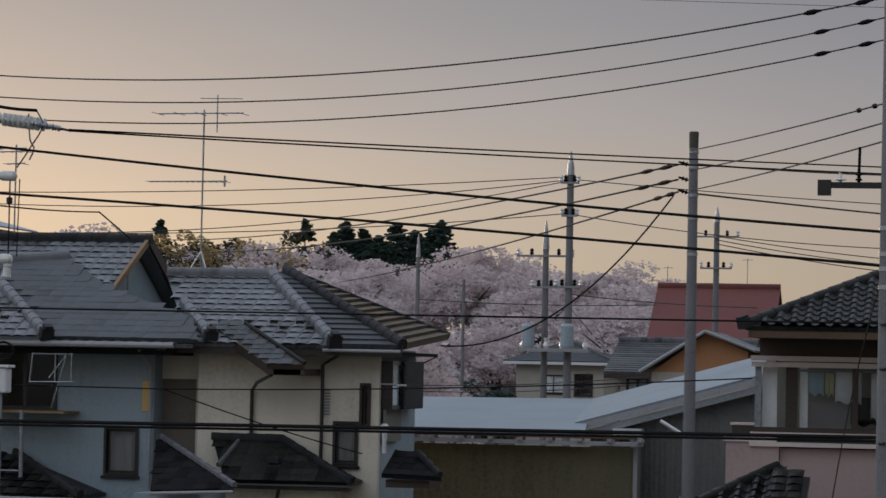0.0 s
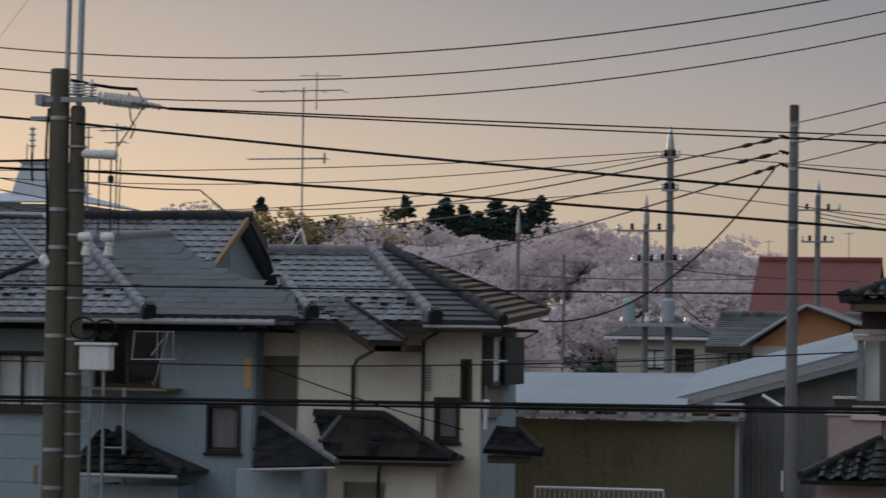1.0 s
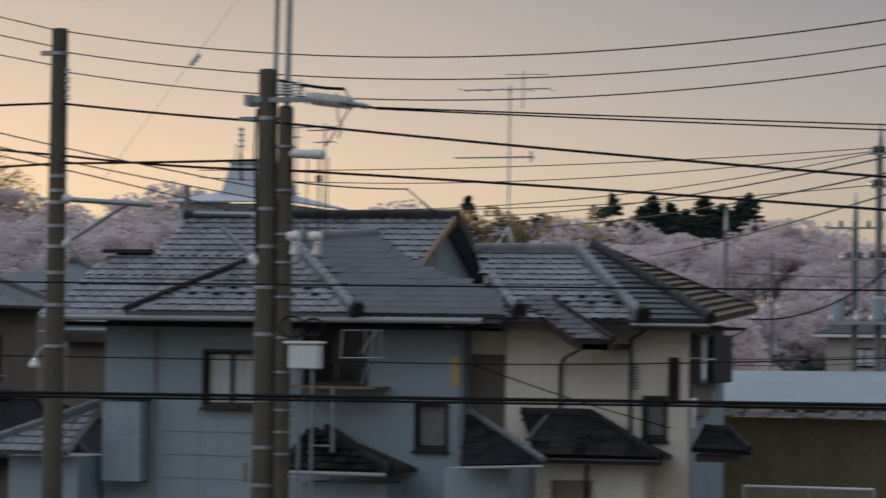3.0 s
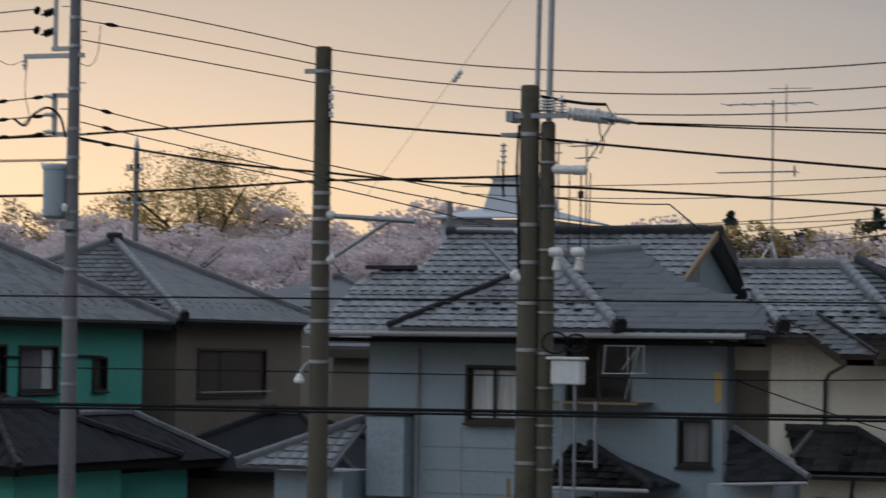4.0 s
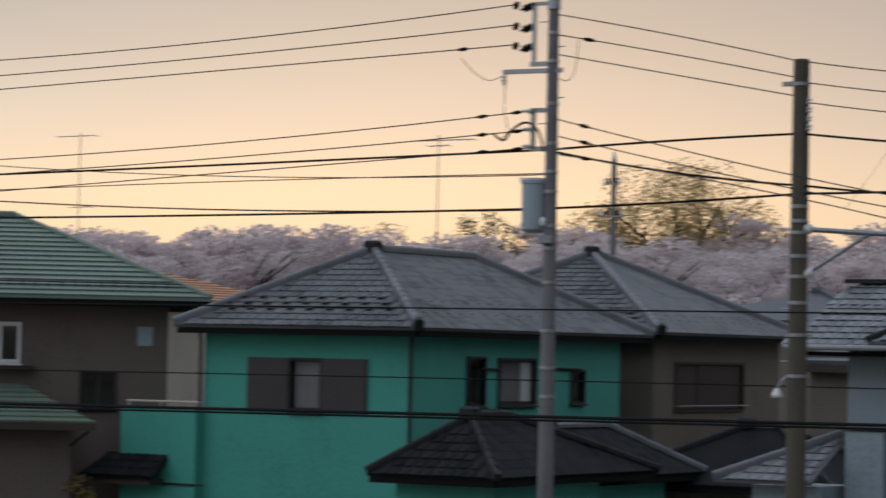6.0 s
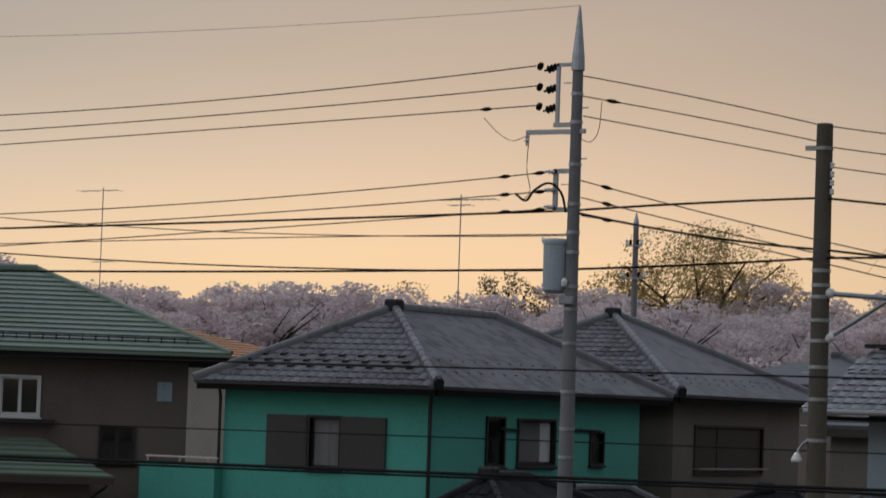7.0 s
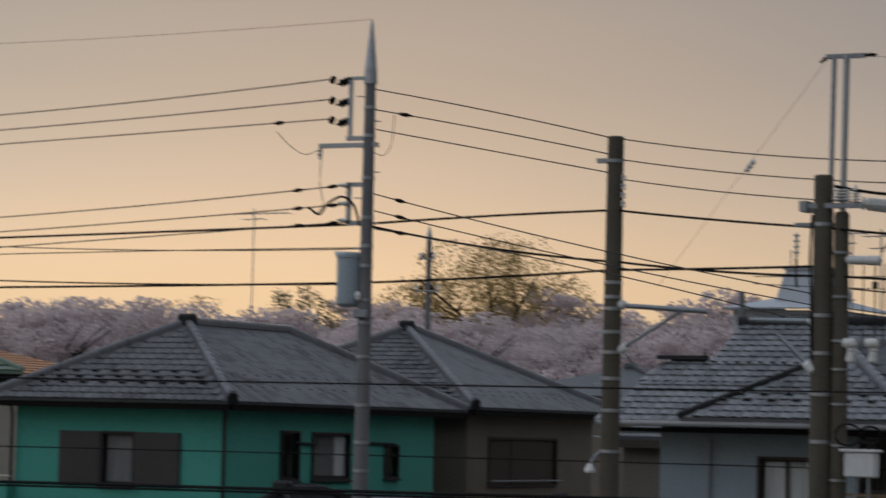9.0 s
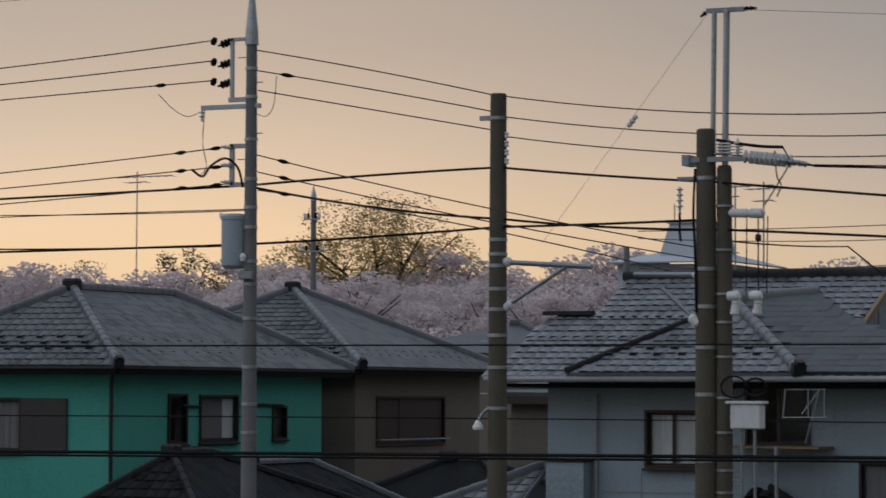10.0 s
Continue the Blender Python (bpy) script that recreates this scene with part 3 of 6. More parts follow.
def turquoise_house():
    h = thing("turquoise_house", (-36, 58.5, 0), "two-storey turquoise rendered house with grey hipped tile roof", "house")
    x0, x1, y0, y1 = -38.75, -33.3, 53.6, 63.2
    sw = (-36.4, -35.62, 4.03, 5.12)
    ew1, ew2 = (57.3, 59.05, 4.2, 5.22), (60.75, 61.35, 4.25, 4.95)
    shell(h, M_TEAL, x0, x1, y0, y1, 5.75, [sw], [ew1, ew2, (55.95, 56.7, 4.2, 5.22)])
    window(h, "S", y0, *sw, M_DARK_METAL, "dark aluminium sliding window between brown shutter boxes", 1, [(-37.55, -36.46), (-35.56, -34.4)], cloth=M_GREY_CURTAIN)
    side = window(h, "E", x1, 57.35, 59.0, 4.22, 5.2, M_DARK_METAL, "dark framed window with a grey blind and one pale curtain", 1, cloth=M_GREY_CURTAIN)
    part("side_curtain", boxes((x1 - 0.1, x1 - 0.085, 58.5, 58.98, 4.24, 5.18)), M_CURTAIN, side)
    window(h, "E", x1, 55.97, 56.7, 4.2, 5.22, M_DARK_METAL, "narrow dark window", 1, (), False)
    window(h, "E", x1, *ew2, M_DARK_METAL, "small dark window", 1, (), False)
    hip_roof(h, -39.2, -32.77, 53.0, 63.9, 5.86, 0.55, M_TILE, "SE", 280, guards=(2, 3, 4))
    downpipe(h, [(-33.2, 53.45, 5.7), (-33.25, 53.5, 5.4), (-33.25, 53.5, 0.1)], r=0.045)
    downpipe(h, [(-38.8, 53.45, 5.7), (-38.8, 53.5, 5.5), (-38.8, 53.5, 0.1)])
    part("awning_bar", rods(((x1 + 0.05, 59.2, 5.03), (x1 + 0.05, 61.15, 5.0), 0.035), n=6), M_DARK_PAINT, h)
    part("awning_bar", rods(((x1 + 0.05, 56.5, 5.0), (x1 + 0.05, 57.3, 4.98), 0.03), n=6), M_DARK_PAINT, h)
    # low wing beside the house with its coping
    part("low_wing", boxes((-40.85, x0 - 0.004, 53.3, 58, 0, 3.95)), M_TEAL, h)
    part("roof_rail", rods(((-40.75, 53.4, 4.12), (x0, 53.4, 4.12), 0.025), ((-40.7, 53.4, 3.95), (-40.7, 53.4, 4.12), 0.02), ((-39.8, 53.4, 3.95), (-39.8, 53.4, 4.12), 0.02), ((-39.0, 53.4, 3.95), (-39.0, 53.4, 4.12), 0.02)), M_PINK_TRIM, h)
    part("trim_line", boxes((-40.8, -38.5, 53.27, 53.297, 2.25, 2.3)), M_DARK_METAL, h)
    # small tiled porch hood on the wing
    roof_face(h, [(-41.5, 52.6, 2.45), (-39.4, 52.6, 2.45), (-39.5, 53.3, 2.9), (-41.2, 53.3, 2.9)], M_TILE_BLACK)
    part("hood_bracket", boxes((-41.2, -39.6, 52.75, 53.3, 2.25, 2.38)), M_DARK_WOOD, h)
    # ground-floor wing with its own hipped roof
    shell(h, M_TEAL, -32.0, -29.7, 51.0, 55.5, 2.75)
    hip_roof(h, -32.35, -29.27, 50.4, 57.5, 2.86, 0.75, M_TILE_BLACK, "SE", 60, cap=M_RIDGE_DARK, r=0.06, far_end=53.5)
    shell(h, M_TEAL, -33.2, -30.3, 55.6, 59.8, 2.6)
    hip_roof(h, -33.15, -29.85, 54.8, 61.0, 2.72, 0.6, M_TILE_BLACK, "E", 0, cap=M_RIDGE, r=0.06)


turquoise_house()


def brown_house():
    h = thing("brown_house", (-36.5, 68.4, 0), "two-storey brown rendered house with grey hipped tile roof", "house")
    x0, x1, y0, y1 = -40.6, -33.3, 65.0, 72.4
    bw = (66.2, 70.1, 4.02, 5.17)
    shell(h, M_BROWN_WALL, x0, x1, y0, y1, 5.85, [], [bw])
    fr = part("window", boxes((x1 - 0.1, x1 + 0.05, bw[0] - 0.05, bw[1] + 0.05, bw[3], bw[3] + 0.06), (x1 - 0.1, x1 + 0.05, bw[0] - 0.05, bw[1] + 0.05, bw[2] - 0.06, bw[2]), (x1 - 0.1, x1 + 0.05, bw[0] - 0.05, bw[0], bw[2], bw[3]), (x1 - 0.1, x1 + 0.05, bw[1], bw[1] + 0.05, bw[2], bw[3])), M_DARK_WOOD, h, "wide window closed with dark brown shutters")
    for i in range(3):
        u = bw[0] + i * (bw[1] - bw[0]) / 3
        part("shutter", soft_box(x1 - 0.07 + 0.02 * (i % 2), x1 - 0.03 + 0.02 * (i % 2), u + 0.004, u + (bw[1] - bw[0]) / 3 - 0.004, bw[2] + 0.003, bw[3] - 0.003, 0.01), M_DARK_WOOD, fr)
    part("window_rail", rods(((x1 + 0.16, 66.1, 4.12), (x1 + 0.16, 70.2, 4.12), 0.02), *[((x1 - 0.01, 66.15 + 2.0 * i, 4.12), (x1 + 0.16, 66.15 + 2.0 * i, 4.12), 0.012) for i in range(3)]), M_GREY_STEEL, h)
    hip_roof(h, -41.2, -32.75, 64.3, 73.0, 5.95, 0.49, M_TILE, "SE", 200, cap=M_RIDGE, guards=(2, 3))
    # ground-floor roof and yard buildings in front
    shell(h, M_BROWN_WALL, -31.9, -26.9, 60.8, 65.0, 2.4)
    hip_roof(h, -32.3, -26.4, 60.4, 65.5, 2.45, 0.5, M_TILE_BLACK, "", 0, cap=M_RIDGE_DARK, r=0.06)


brown_house()


def blue_house():
    h = thing("blue_grey_house", (-19.5, 56.5, 0), "two-storey blue-grey rendered house with grey tile roof and gable", "house")
    x0, x1, y0, y1 = -22.9, -15.6, 53.0, 60.0
    win = (-20.78, -19.75, 3.93, 4.95)
    w2 = (-16.5, -15.93, 3.2, 4.02)
    slot = (-15.83, -15.68, 4.36, 4.93)
    rec = (-18.75, -17.55, 4.36, 5.45)
    shell(h, M_BLUE_WALL, x0, x1, y0, y1, 5.55, [win, w2, slot, rec])
    window(h, "S", y0, *win, M_DARK_WOOD, "dark brown framed sliding window with white curtains", 2, proud=0.11)
    window(h, "S", y0, *w2, M_DARK_METAL, "dark framed window with a drawn grey curtain", 1, cloth=M_GREY_CURTAIN)
    part("window", soft_box(*slot[:2], y0 - 0.03, y0 + 0.05, *slot[2:], m=None), M_AMBER, h, "narrow amber glass slot window in a dark frame")
    window(h, "S", y0, *rec, M_DARK_METAL, "dark balcony doorway behind a shelf", 2, (), False, sill=False)
    # main south slope
    s = 0.458

    def z(y):
        return 5.62 + s * (y - 52.0)

    roof_face(h, [(-23.9, 52.0, z(52)), (-14.6, 52.0, z(52)), (-16.85, 53.75, z(53.75)), (-23.7, 53.75, z(53.75))], M_TILE_B, loose=190)
    roof_face(h, [(-23.7, 53.75, z(53.75)), (-16.85, 53.75, z(53.75)), (-16.85, 54.65, z(54.65)), (-23.6, 54.65, z(54.65))], M_TILE_B)
    roof_face(h, [(-22.6, 54.65, z(54.65)), (-16.85, 54.65, z(54.65)), (-16.85, 56.5, z(56.5)), (-22.6, 56.5, z(56.5))], M_TILE_B)
    roof_face(h, [(-16.85, 60.8, z(52.2)), (-22.6, 60.8, z(52.2)), (-22.6, 56.5, z(56.5)), (-16.85, 56.5, z(56.5))], M_TILE_B, "plain")
    ridge(h, (-16.75, 56.5, z(56.5) + 0.06), (-22.7, 56.5, z(56.5) + 0.06), M_RIDGE_DARK, 0.09)
    part("coping", boxes((-23.7, -22.62, 54.55, 54.75, z(54.65) + 0.06, z(54.65) + 0.14)), M_RIDGE_DARK, h)
    # raised front wing: hip triangle and its smooth side slope, shade painted in darker
    e = 0.14
    roof_face(h, [(-22.05, 51.9, z(51.9) + e), (-17.35, 51.9, z(51.9) + e), (-19.75, 54.9, z(54.9) + e)], M_TILE_B, loose=60, guards=(2, 3))
    ridge(h, (-22.05, 51.9, z(51.9) + e + 0.03), (-19.75, 54.9, z(54.9) + e + 0.04), M_RIDGE_DARK, 0.055)
    ridge(h, (-17.4, 51.95, z(51.9) + e + 0.05), (-19.7, 54.9, z(54.9) + e + 0.06), M_RIDGE, 0.10, oni=True)
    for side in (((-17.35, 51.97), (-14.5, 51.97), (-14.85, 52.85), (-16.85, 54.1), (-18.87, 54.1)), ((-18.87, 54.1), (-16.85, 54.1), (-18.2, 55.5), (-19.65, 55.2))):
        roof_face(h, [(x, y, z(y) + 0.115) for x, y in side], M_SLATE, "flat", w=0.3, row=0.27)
    ridge(h, (-18.15, 55.55, z(55.55) + 0.12), (-19.65, 55.2, z(55.2) + 0.16), M_RIDGE, 0.08)
    # east gable over the lower roof
    bm = bmesh.new()
    tri = [(54.35, 5.7), (54.35, z(54.35) - 0.1), (56.5, z(56.5) - 0.12), (58.7, z(54.3) - 0.15), (58.7, 5.7)]
    a = [bm.verts.new((-17.15, y, zz)) for y, zz in tri]
    b = [bm.verts.new((-17.3, y, zz)) for y, zz in tri]
    bm.faces.new(a)
    bm.faces.new(b[::-1])
    for i in range(5):
        j = (i + 1) % 5
        bm.faces.new((a[i], b[i], b[j], a[j]))
    part("gable_wall", bm, M_BLUE_WALL, h)
    for y_foot, mat in ((54.2, M_TAN), (58.9, M_DARK_WOOD)):
        p, q = Vector((-16.83, y_foot, z(54.2) - 0.02 - (0.12 if y_foot > 57 else 0))), Vector((-16.83, 56.5, z(56.5) - 0.02))
        d = (q - p).normalized()
        k = Matrix((d, Vector((1, 0, 0)), Vector((1, 0, 0)).cross(d) * (1 if y_foot > 57 else -1))).transposed().to_4x4()
        k.translation = p
        part("bargeboard", boxes((0, (q - p).length, -0.04, 0.03, -0.1 if y_foot < 57 else -0.2, 0.02), m=k), mat, h)
    part("vent_pipe", rods(((-17.05, 55.9, 6.7), (-17.05, 55.9, 7.55), 0.03)), M_STEEL, h)
    # low tiled roof at the side
    roof_face(h, [(-25.0, 51.4, 3.0), (-22.95, 51.4, 3.0), (-22.95, 53.1, 3.85), (-23.1, 53.1, 3.85)], M_TILE_B)
    ridge(h, (-25.0, 51.4, 3.06), (-23.05, 53.1, 3.92), M_RIDGE, 0.07)
    part("porch_wall", boxes((-24.4, -22.96, 51.9, 53.5, 0, 2.9)), M_BLUE_WALL, h)
    part("soffit", boxes((-23.7, -15.0, 52.1, 59.9, 5.42, 5.5)), M_SOFFIT_SHADE, h)
    gutter(h, (-23.8, 51.93, 5.58), (-14.95, 51.93, 5.6))
    downpipe(h, [(-15.65, 52.1, 5.5), (-15.66, 52.93, 5.2), (-15.66, 52.93, 0.1)], M_FASCIA, 0.03)
    downpipe(h, [(-21.85, 52.93, 5.3), (-21.85, 52.93, 0.1)], M_FASCIA, 0.035)
    # panel on the wall and sheet joints
    part("wall_panel", soft_box(-22.75, -21.95, 52.55, 52.98, 2.42, 3.98), M_BLUE_WALL, h)
    part("panel_shelf", boxes((-22.95, -21.9, 52.5, 52.98, 4.0, 4.05)), M_DARK_METAL, h)
    part("wall_joint", boxes(*[(-21.7, -19.3, 52.985, 52.997, zz, zz + 0.02) for zz in (2.05, 2.5, 2.95, 3.4)], (-20.95, -20.92, 52.985, 52.997, 1.5, 3.8)), M_FASCIA, h)
    # balcony shelf and its white rail
    part("balcony_floor", boxes((-18.95, -17.05, 52.05, 52.99, 4.3, 4.34)), M_TAN, h)
    bars = [((x, 52.05, 4.9), (x, 52.05, 5.42), 0.012) for x in (-17.24, -16.93)] + [((-17.68, 52.05, 5.4), (-17.73, 52.05, 4.88), 0.014), ((-17.02, 52.05, 5.4), (-17.36, 52.05, 4.95), 0.012), ((-17.02, 52.05, 5.4), (-17.3, 52.05, 4.4), 0.01)]
    part("balcony_rail", rods(((-17.7, 52.05, 5.4), (-16.9, 52.05, 5.4), 0.013)), M_STEEL, h)
    part("balcony_rail", rods(((-17.75, 52.05, 4.88), (-16.88, 52.05, 4.89), 0.013)), M_STEEL, h)
    for bar in bars:
        part("rail_bar", rods(bar), M_STEEL, h)
    part("steel_frame", rods(((-18.21, 51.95, 0.05), (-18.25, 51.95, 4.65), 0.03), ((-17.79, 51.95, 0.05), (-17.83, 51.95, 4.35), 0.04), *[((-18.22, 51.95, zz), (-17.81, 51.95, zz), 0.018) for zz in (1.2, 2.2, 3.23)]), M_GREY_STEEL, h)
    # low porch roof
    shell(h, M_BLUE_WALL, -18.4, -16.75, 51.9, 52.99, 2.55)
    roof_face(h, [(-18.7, 51.3, 2.82), (-16.48, 51.3, 2.82), (-18.3, 52.98, 3.5), (-18.7, 52.98, 3.5)], M_TILE_DARK)
    roof_face(h, [(-16.48, 51.3, 2.82), (-16.48, 52.98, 2.82), (-18.3, 52.98, 3.5)], M_TILE_DARK, "flat")
    ridge(h, (-16.5, 51.3, 2.88), (-18.3, 52.98, 3.56), M_RIDGE_DARK, 0.055, oni=True)
    gutter(h, (-18.7, 51.25, 2.75), (-16.55, 51.25, 2.75), M_FASCIA, 0.04)


blue_house()


def cream_house():
    h = thing("cream_house", (-13.3, 56, 0), "two-storey cream rendered house with grey tile roof", "house")
    slit, w3 = (-11.61, -11.5, 4.2, 4.93), (-12.1, -11.72, 3.5, 4.22)
    door = (-15.65, -14.93, 3.3, 4.98)
    wall(h, "wall", M_CREAM, "S", 53.0, -14.75, -11.3, 0, 5.6, [slit, w3])
    wall(h, "wall", M_CREAM, "S", 53.5, -16.0, -14.75, 0, 5.6, [door])
    # side wall: its shade is put into the colour, blue-grey for cream
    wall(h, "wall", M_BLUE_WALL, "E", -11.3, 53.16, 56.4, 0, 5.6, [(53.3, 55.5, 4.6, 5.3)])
    part("wall", boxes((-15.55, -11.46, 56.24, 56.4, 0, 5.6)), M_CREAM, h)
    part("wall", boxes((-15.55, -15.39, 53.66, 56.24, 0, 5.6)), M_CREAM, h)
    part("door", soft_box(-15.65, -14.93, 53.53, 53.6, 3.3, 4.98), M_BROWN_WALL, h, "grey-brown balcony shutter door")
    window(h, "S", 53.0, *slit, M_DARK_WOOD, "narrow dark slit window", 1, (), False, sill=False)
    window(h, "S", 53.0, *w3, M_DARK_METAL, "dark closed window", 1, cloth=M_GREY_CURTAIN)
    part("lattice", boxes(*[(-12.33, -12.22, 52.96, 52.997, 4.38 + 0.055 * i, 4.41 + 0.055 * i) for i in range(9)]), M_GREY_STEEL, h, "grey louvred vent")
    # boxed-out window with dark shutters on the side wall
    bay = part("bay_window", boxes((-11.296, -11.08, 53.15, 55.75, 4.5, 4.58), (-11.296, -11.08, 53.15, 55.75, 5.32, 5.4), (-11.296, -11.08, 53.15, 53.2, 4.58, 5.32), (-11.296, -11.08, 55.7, 55.75, 4.58, 5.32)), M_DARK_METAL, h, "boxed-out window with dark louvred shutters")
    part("shutter", soft_box(-11.076, -11.02, 53.95, 55.8, 4.5, 5.4), M_DARK_PAINT, bay)
    part("louvre", boxes(*[(-11.018, -11.008, 54.05, 55.7, 4.58 + 0.09 * i, 4.63 + 0.09 * i) for i in range(9)]), M_DARK_PAINT, bay)
    part("guard_bar", rods(((-11.0, 53.2, 4.95), (-11.0, 53.95, 4.95), 0.02), ((-11.3, 53.12, 4.97), (-11.02, 53.12, 4.97), 0.015), n=6), M_ALU, bay)
    # pale sheet behind the glass, coloured to give the pane's bright reflection
    part("curtain", boxes((-11.15, -11.13, 53.25, 53.92, 4.58, 5.32)), M_CURTAIN, bay)
    pane = part("pane", boxes((-11.10, -11.09, 53.22, 53.94, 4.58, 5.32)), M_GLASS, bay)
    pane.visible_shadow = False
    # roof
    A, B, C, D = (-14.75, 52.25, 5.66), (-12.0, 52.25, 5.66), (-14.05, 55.6, 6.98), (-16.15, 55.6, 6.98)
    roof_face(h, [A, B, C, D], M_TILE_B, loose=200, guards=(2, 3))
    E, F, G = (-10.72, 52.25, 5.66), (-13.85, 55.95, 7.12), (-11.0, 58.2, 5.92)
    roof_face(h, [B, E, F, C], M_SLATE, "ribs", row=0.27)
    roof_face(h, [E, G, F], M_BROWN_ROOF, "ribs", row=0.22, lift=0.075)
    roof_face(h, [(-11.0, 58.2, 5.92), (-16.0, 58.2, 5.92), (-16.0, 56.0, 7.0), F], M_SLATE, "plain")
    up = Vector((0, 0, 0.07))
    ridge(h, Vector(B) + up, Vector(C) + up, M_RIDGE, 0.1, oni=True)
    ridge(h, Vector(E) + up * 0.6, Vector(F) + up * 0.6, M_RIDGE_DARK, 0.09)
    ridge(h, Vector(G) + up * 0.4, Vector(F) + up * 0.4, M_RIDGE_DARK, 0.05)
    ridge(h, (-14.35, 52.3, 5.78), (-15.35, 54.0, 6.44), M_RIDGE, 0.1, oni=True)
    ridge(h, Vector(C) + up * 1.2, Vector(D) + up * 1.2, M_RIDGE, 0.08)
    part("ridge_strip", boxes((-16.15, -14.0, 55.62, 55.75, 7.05, 7.13)), M_RIDGE_DARK, h)
    roof_face(h, [(-13.02, 51.3, 5.3), (-12.33, 51.3, 5.3), (-13.9, 53.0, 6.03), (-14.56, 53.0, 6.03)], M_SLATE, "soft", w=0.23, row=0.22, thick=0.2, under=M_DARK_WOOD)
    part("barge", rods(((-12.31, 51.3, 5.33), (-13.88, 53.0, 6.06), 0.035), n=6), M_RIDGE_DARK, h)
    part("soffit", boxes((-15.2, -10.9, 52.4, 56.6, 5.5, 5.56)), M_SOFFIT_SHADE, h)
    eave_board(h, (-13.02, 51.34, 5.26), (-12.33, 51.34, 5.26), 0.15, M_DARK_WOOD)
    part("side_board", boxes((-12.9, -12.4, 51.34, 52.9, 5.1, 5.22)), M_DARK_WOOD, h)
    eave_board(h, (-15.2, 52.3, 5.6), (-10.75, 52.3, 5.6), 0.13, M_DARK_WOOD)
    gutter(h, (-12.2, 52.2, 5.57), (-10.75, 52.2, 5.57), M_FASCIA, 0.03)
    downpipe(h, [(-12.95, 51.4, 5.1), (-13.5, 52.5, 4.95), (-13.7, 52.93, 4.8), (-13.7, 52.93, 3.9)])
    downpipe(h, [(-11.9, 52.3, 5.5), (-12.36, 52.93, 5.3), (-12.36, 52.93, 0.1)])
    # small roofs at ground-floor level
    wall(h, "wall", M_CREAM, "S", 52.3, -14.0, -11.95, 0, 3.08, [(-13.7, -12.9, 1.0, 2.7)])
    wall(h, "wall", M_CREAM, "E", -11.95, 52.46, 52.99, 0, 3.08)
    roof_face(h, [(-13.92, 51.9, 3.18), (-11.56, 51.9, 3.18), (-13.1, 52.98, 3.9), (-14.45, 52.98, 3.9)], M_TILE_DARK, "soft", w=0.24, row=0.2, loose=60)
    roof_face(h, [(-11.56, 51.9, 3.18), (-11.56, 52.98, 3.18), (-13.1, 52.98, 3.9)], M_TILE_DARK, "flat")
    ridge(h, (-11.6, 51.93, 3.24), (-13.1, 52.95, 3.94), M_RIDGE_DARK, 0.05, oni=True)
    part("roof_knob", soft_box(-13.2, -12.98, 52.25, 52.45, 3.46, 3.6, 0.03), M_RIDGE_DARK, h)
    ridge(h, (-14.45, 52.94, 3.93), (-13.08, 52.94, 3.93), M_RIDGE_DARK, 0.06)
    ridge(h, (-14.12, 52.2, 3.43), (-13.92, 52.88, 3.87), M_RIDGE, 0.035)
    gutter(h, (-13.92, 51.84, 3.09), (-11.56, 51.84, 3.1), M_DARK_METAL, 0.035)
    part("soffit", boxes((-13.85, -11.62, 51.95, 52.29, 3.02, 3.07)), M_DARK_WOOD, h)
    downpipe(h, [(-12.9, 51.9, 3.0), (-13.0, 52.2, 2.8), (-13.0, 52.24, 0.1)])
    roof_face(h, [(-14.72, 49.9, 3.02), (-13.2, 49.9, 3.1), (-15.25, 52.5, 3.88), (-15.4, 52.5, 3.86)], M_TILE_BLACK, "flat")
    ridge(h, (-13.2, 49.95, 3.17), (-15.3, 52.5, 3.93), M_RIDGE, 0.04)
    gutter(h, (-14.72, 49.84, 2.98), (-13.2, 49.84, 3.05), M_FASCIA, 0.03)
    part("porch_wall", boxes((-15.2, -14.0, 50.5, 52.9, 0, 2.95)), M_BLUE_WALL, h)
    # hood over the side door
    roof_face(h, [(-10.95, 51.7, 3.36), (-9.85, 51.7, 3.33), (-10.4, 52.6, 3.7), (-10.95, 52.9, 3.78)], M_TILE_BLACK, "soft")
    ridge(h, (-9.88, 51.72, 3.38), (-10.45, 52.6, 3.74), M_RIDGE_DARK, 0.045)
    part("hood_bracket", boxes((-10.9, -10.1, 51.85, 52.95, 3.12, 3.26)), M_DARK_WOOD, h)
    part("vent_cowl", lathe([(0.05, 0), (0.05, 0.16), (0.09, 0.17), (0.09, 0.24), (0.04, 0.3)], (-11.12, 52.7, 3.95)), M_ALU, h, "white vent cowl")
    part("vent_pipe", rods(((-11.12, 52.7, 3.7), (-11.12, 52.7, 3.96), 0.04)), M_ALU, h)


cream_house()


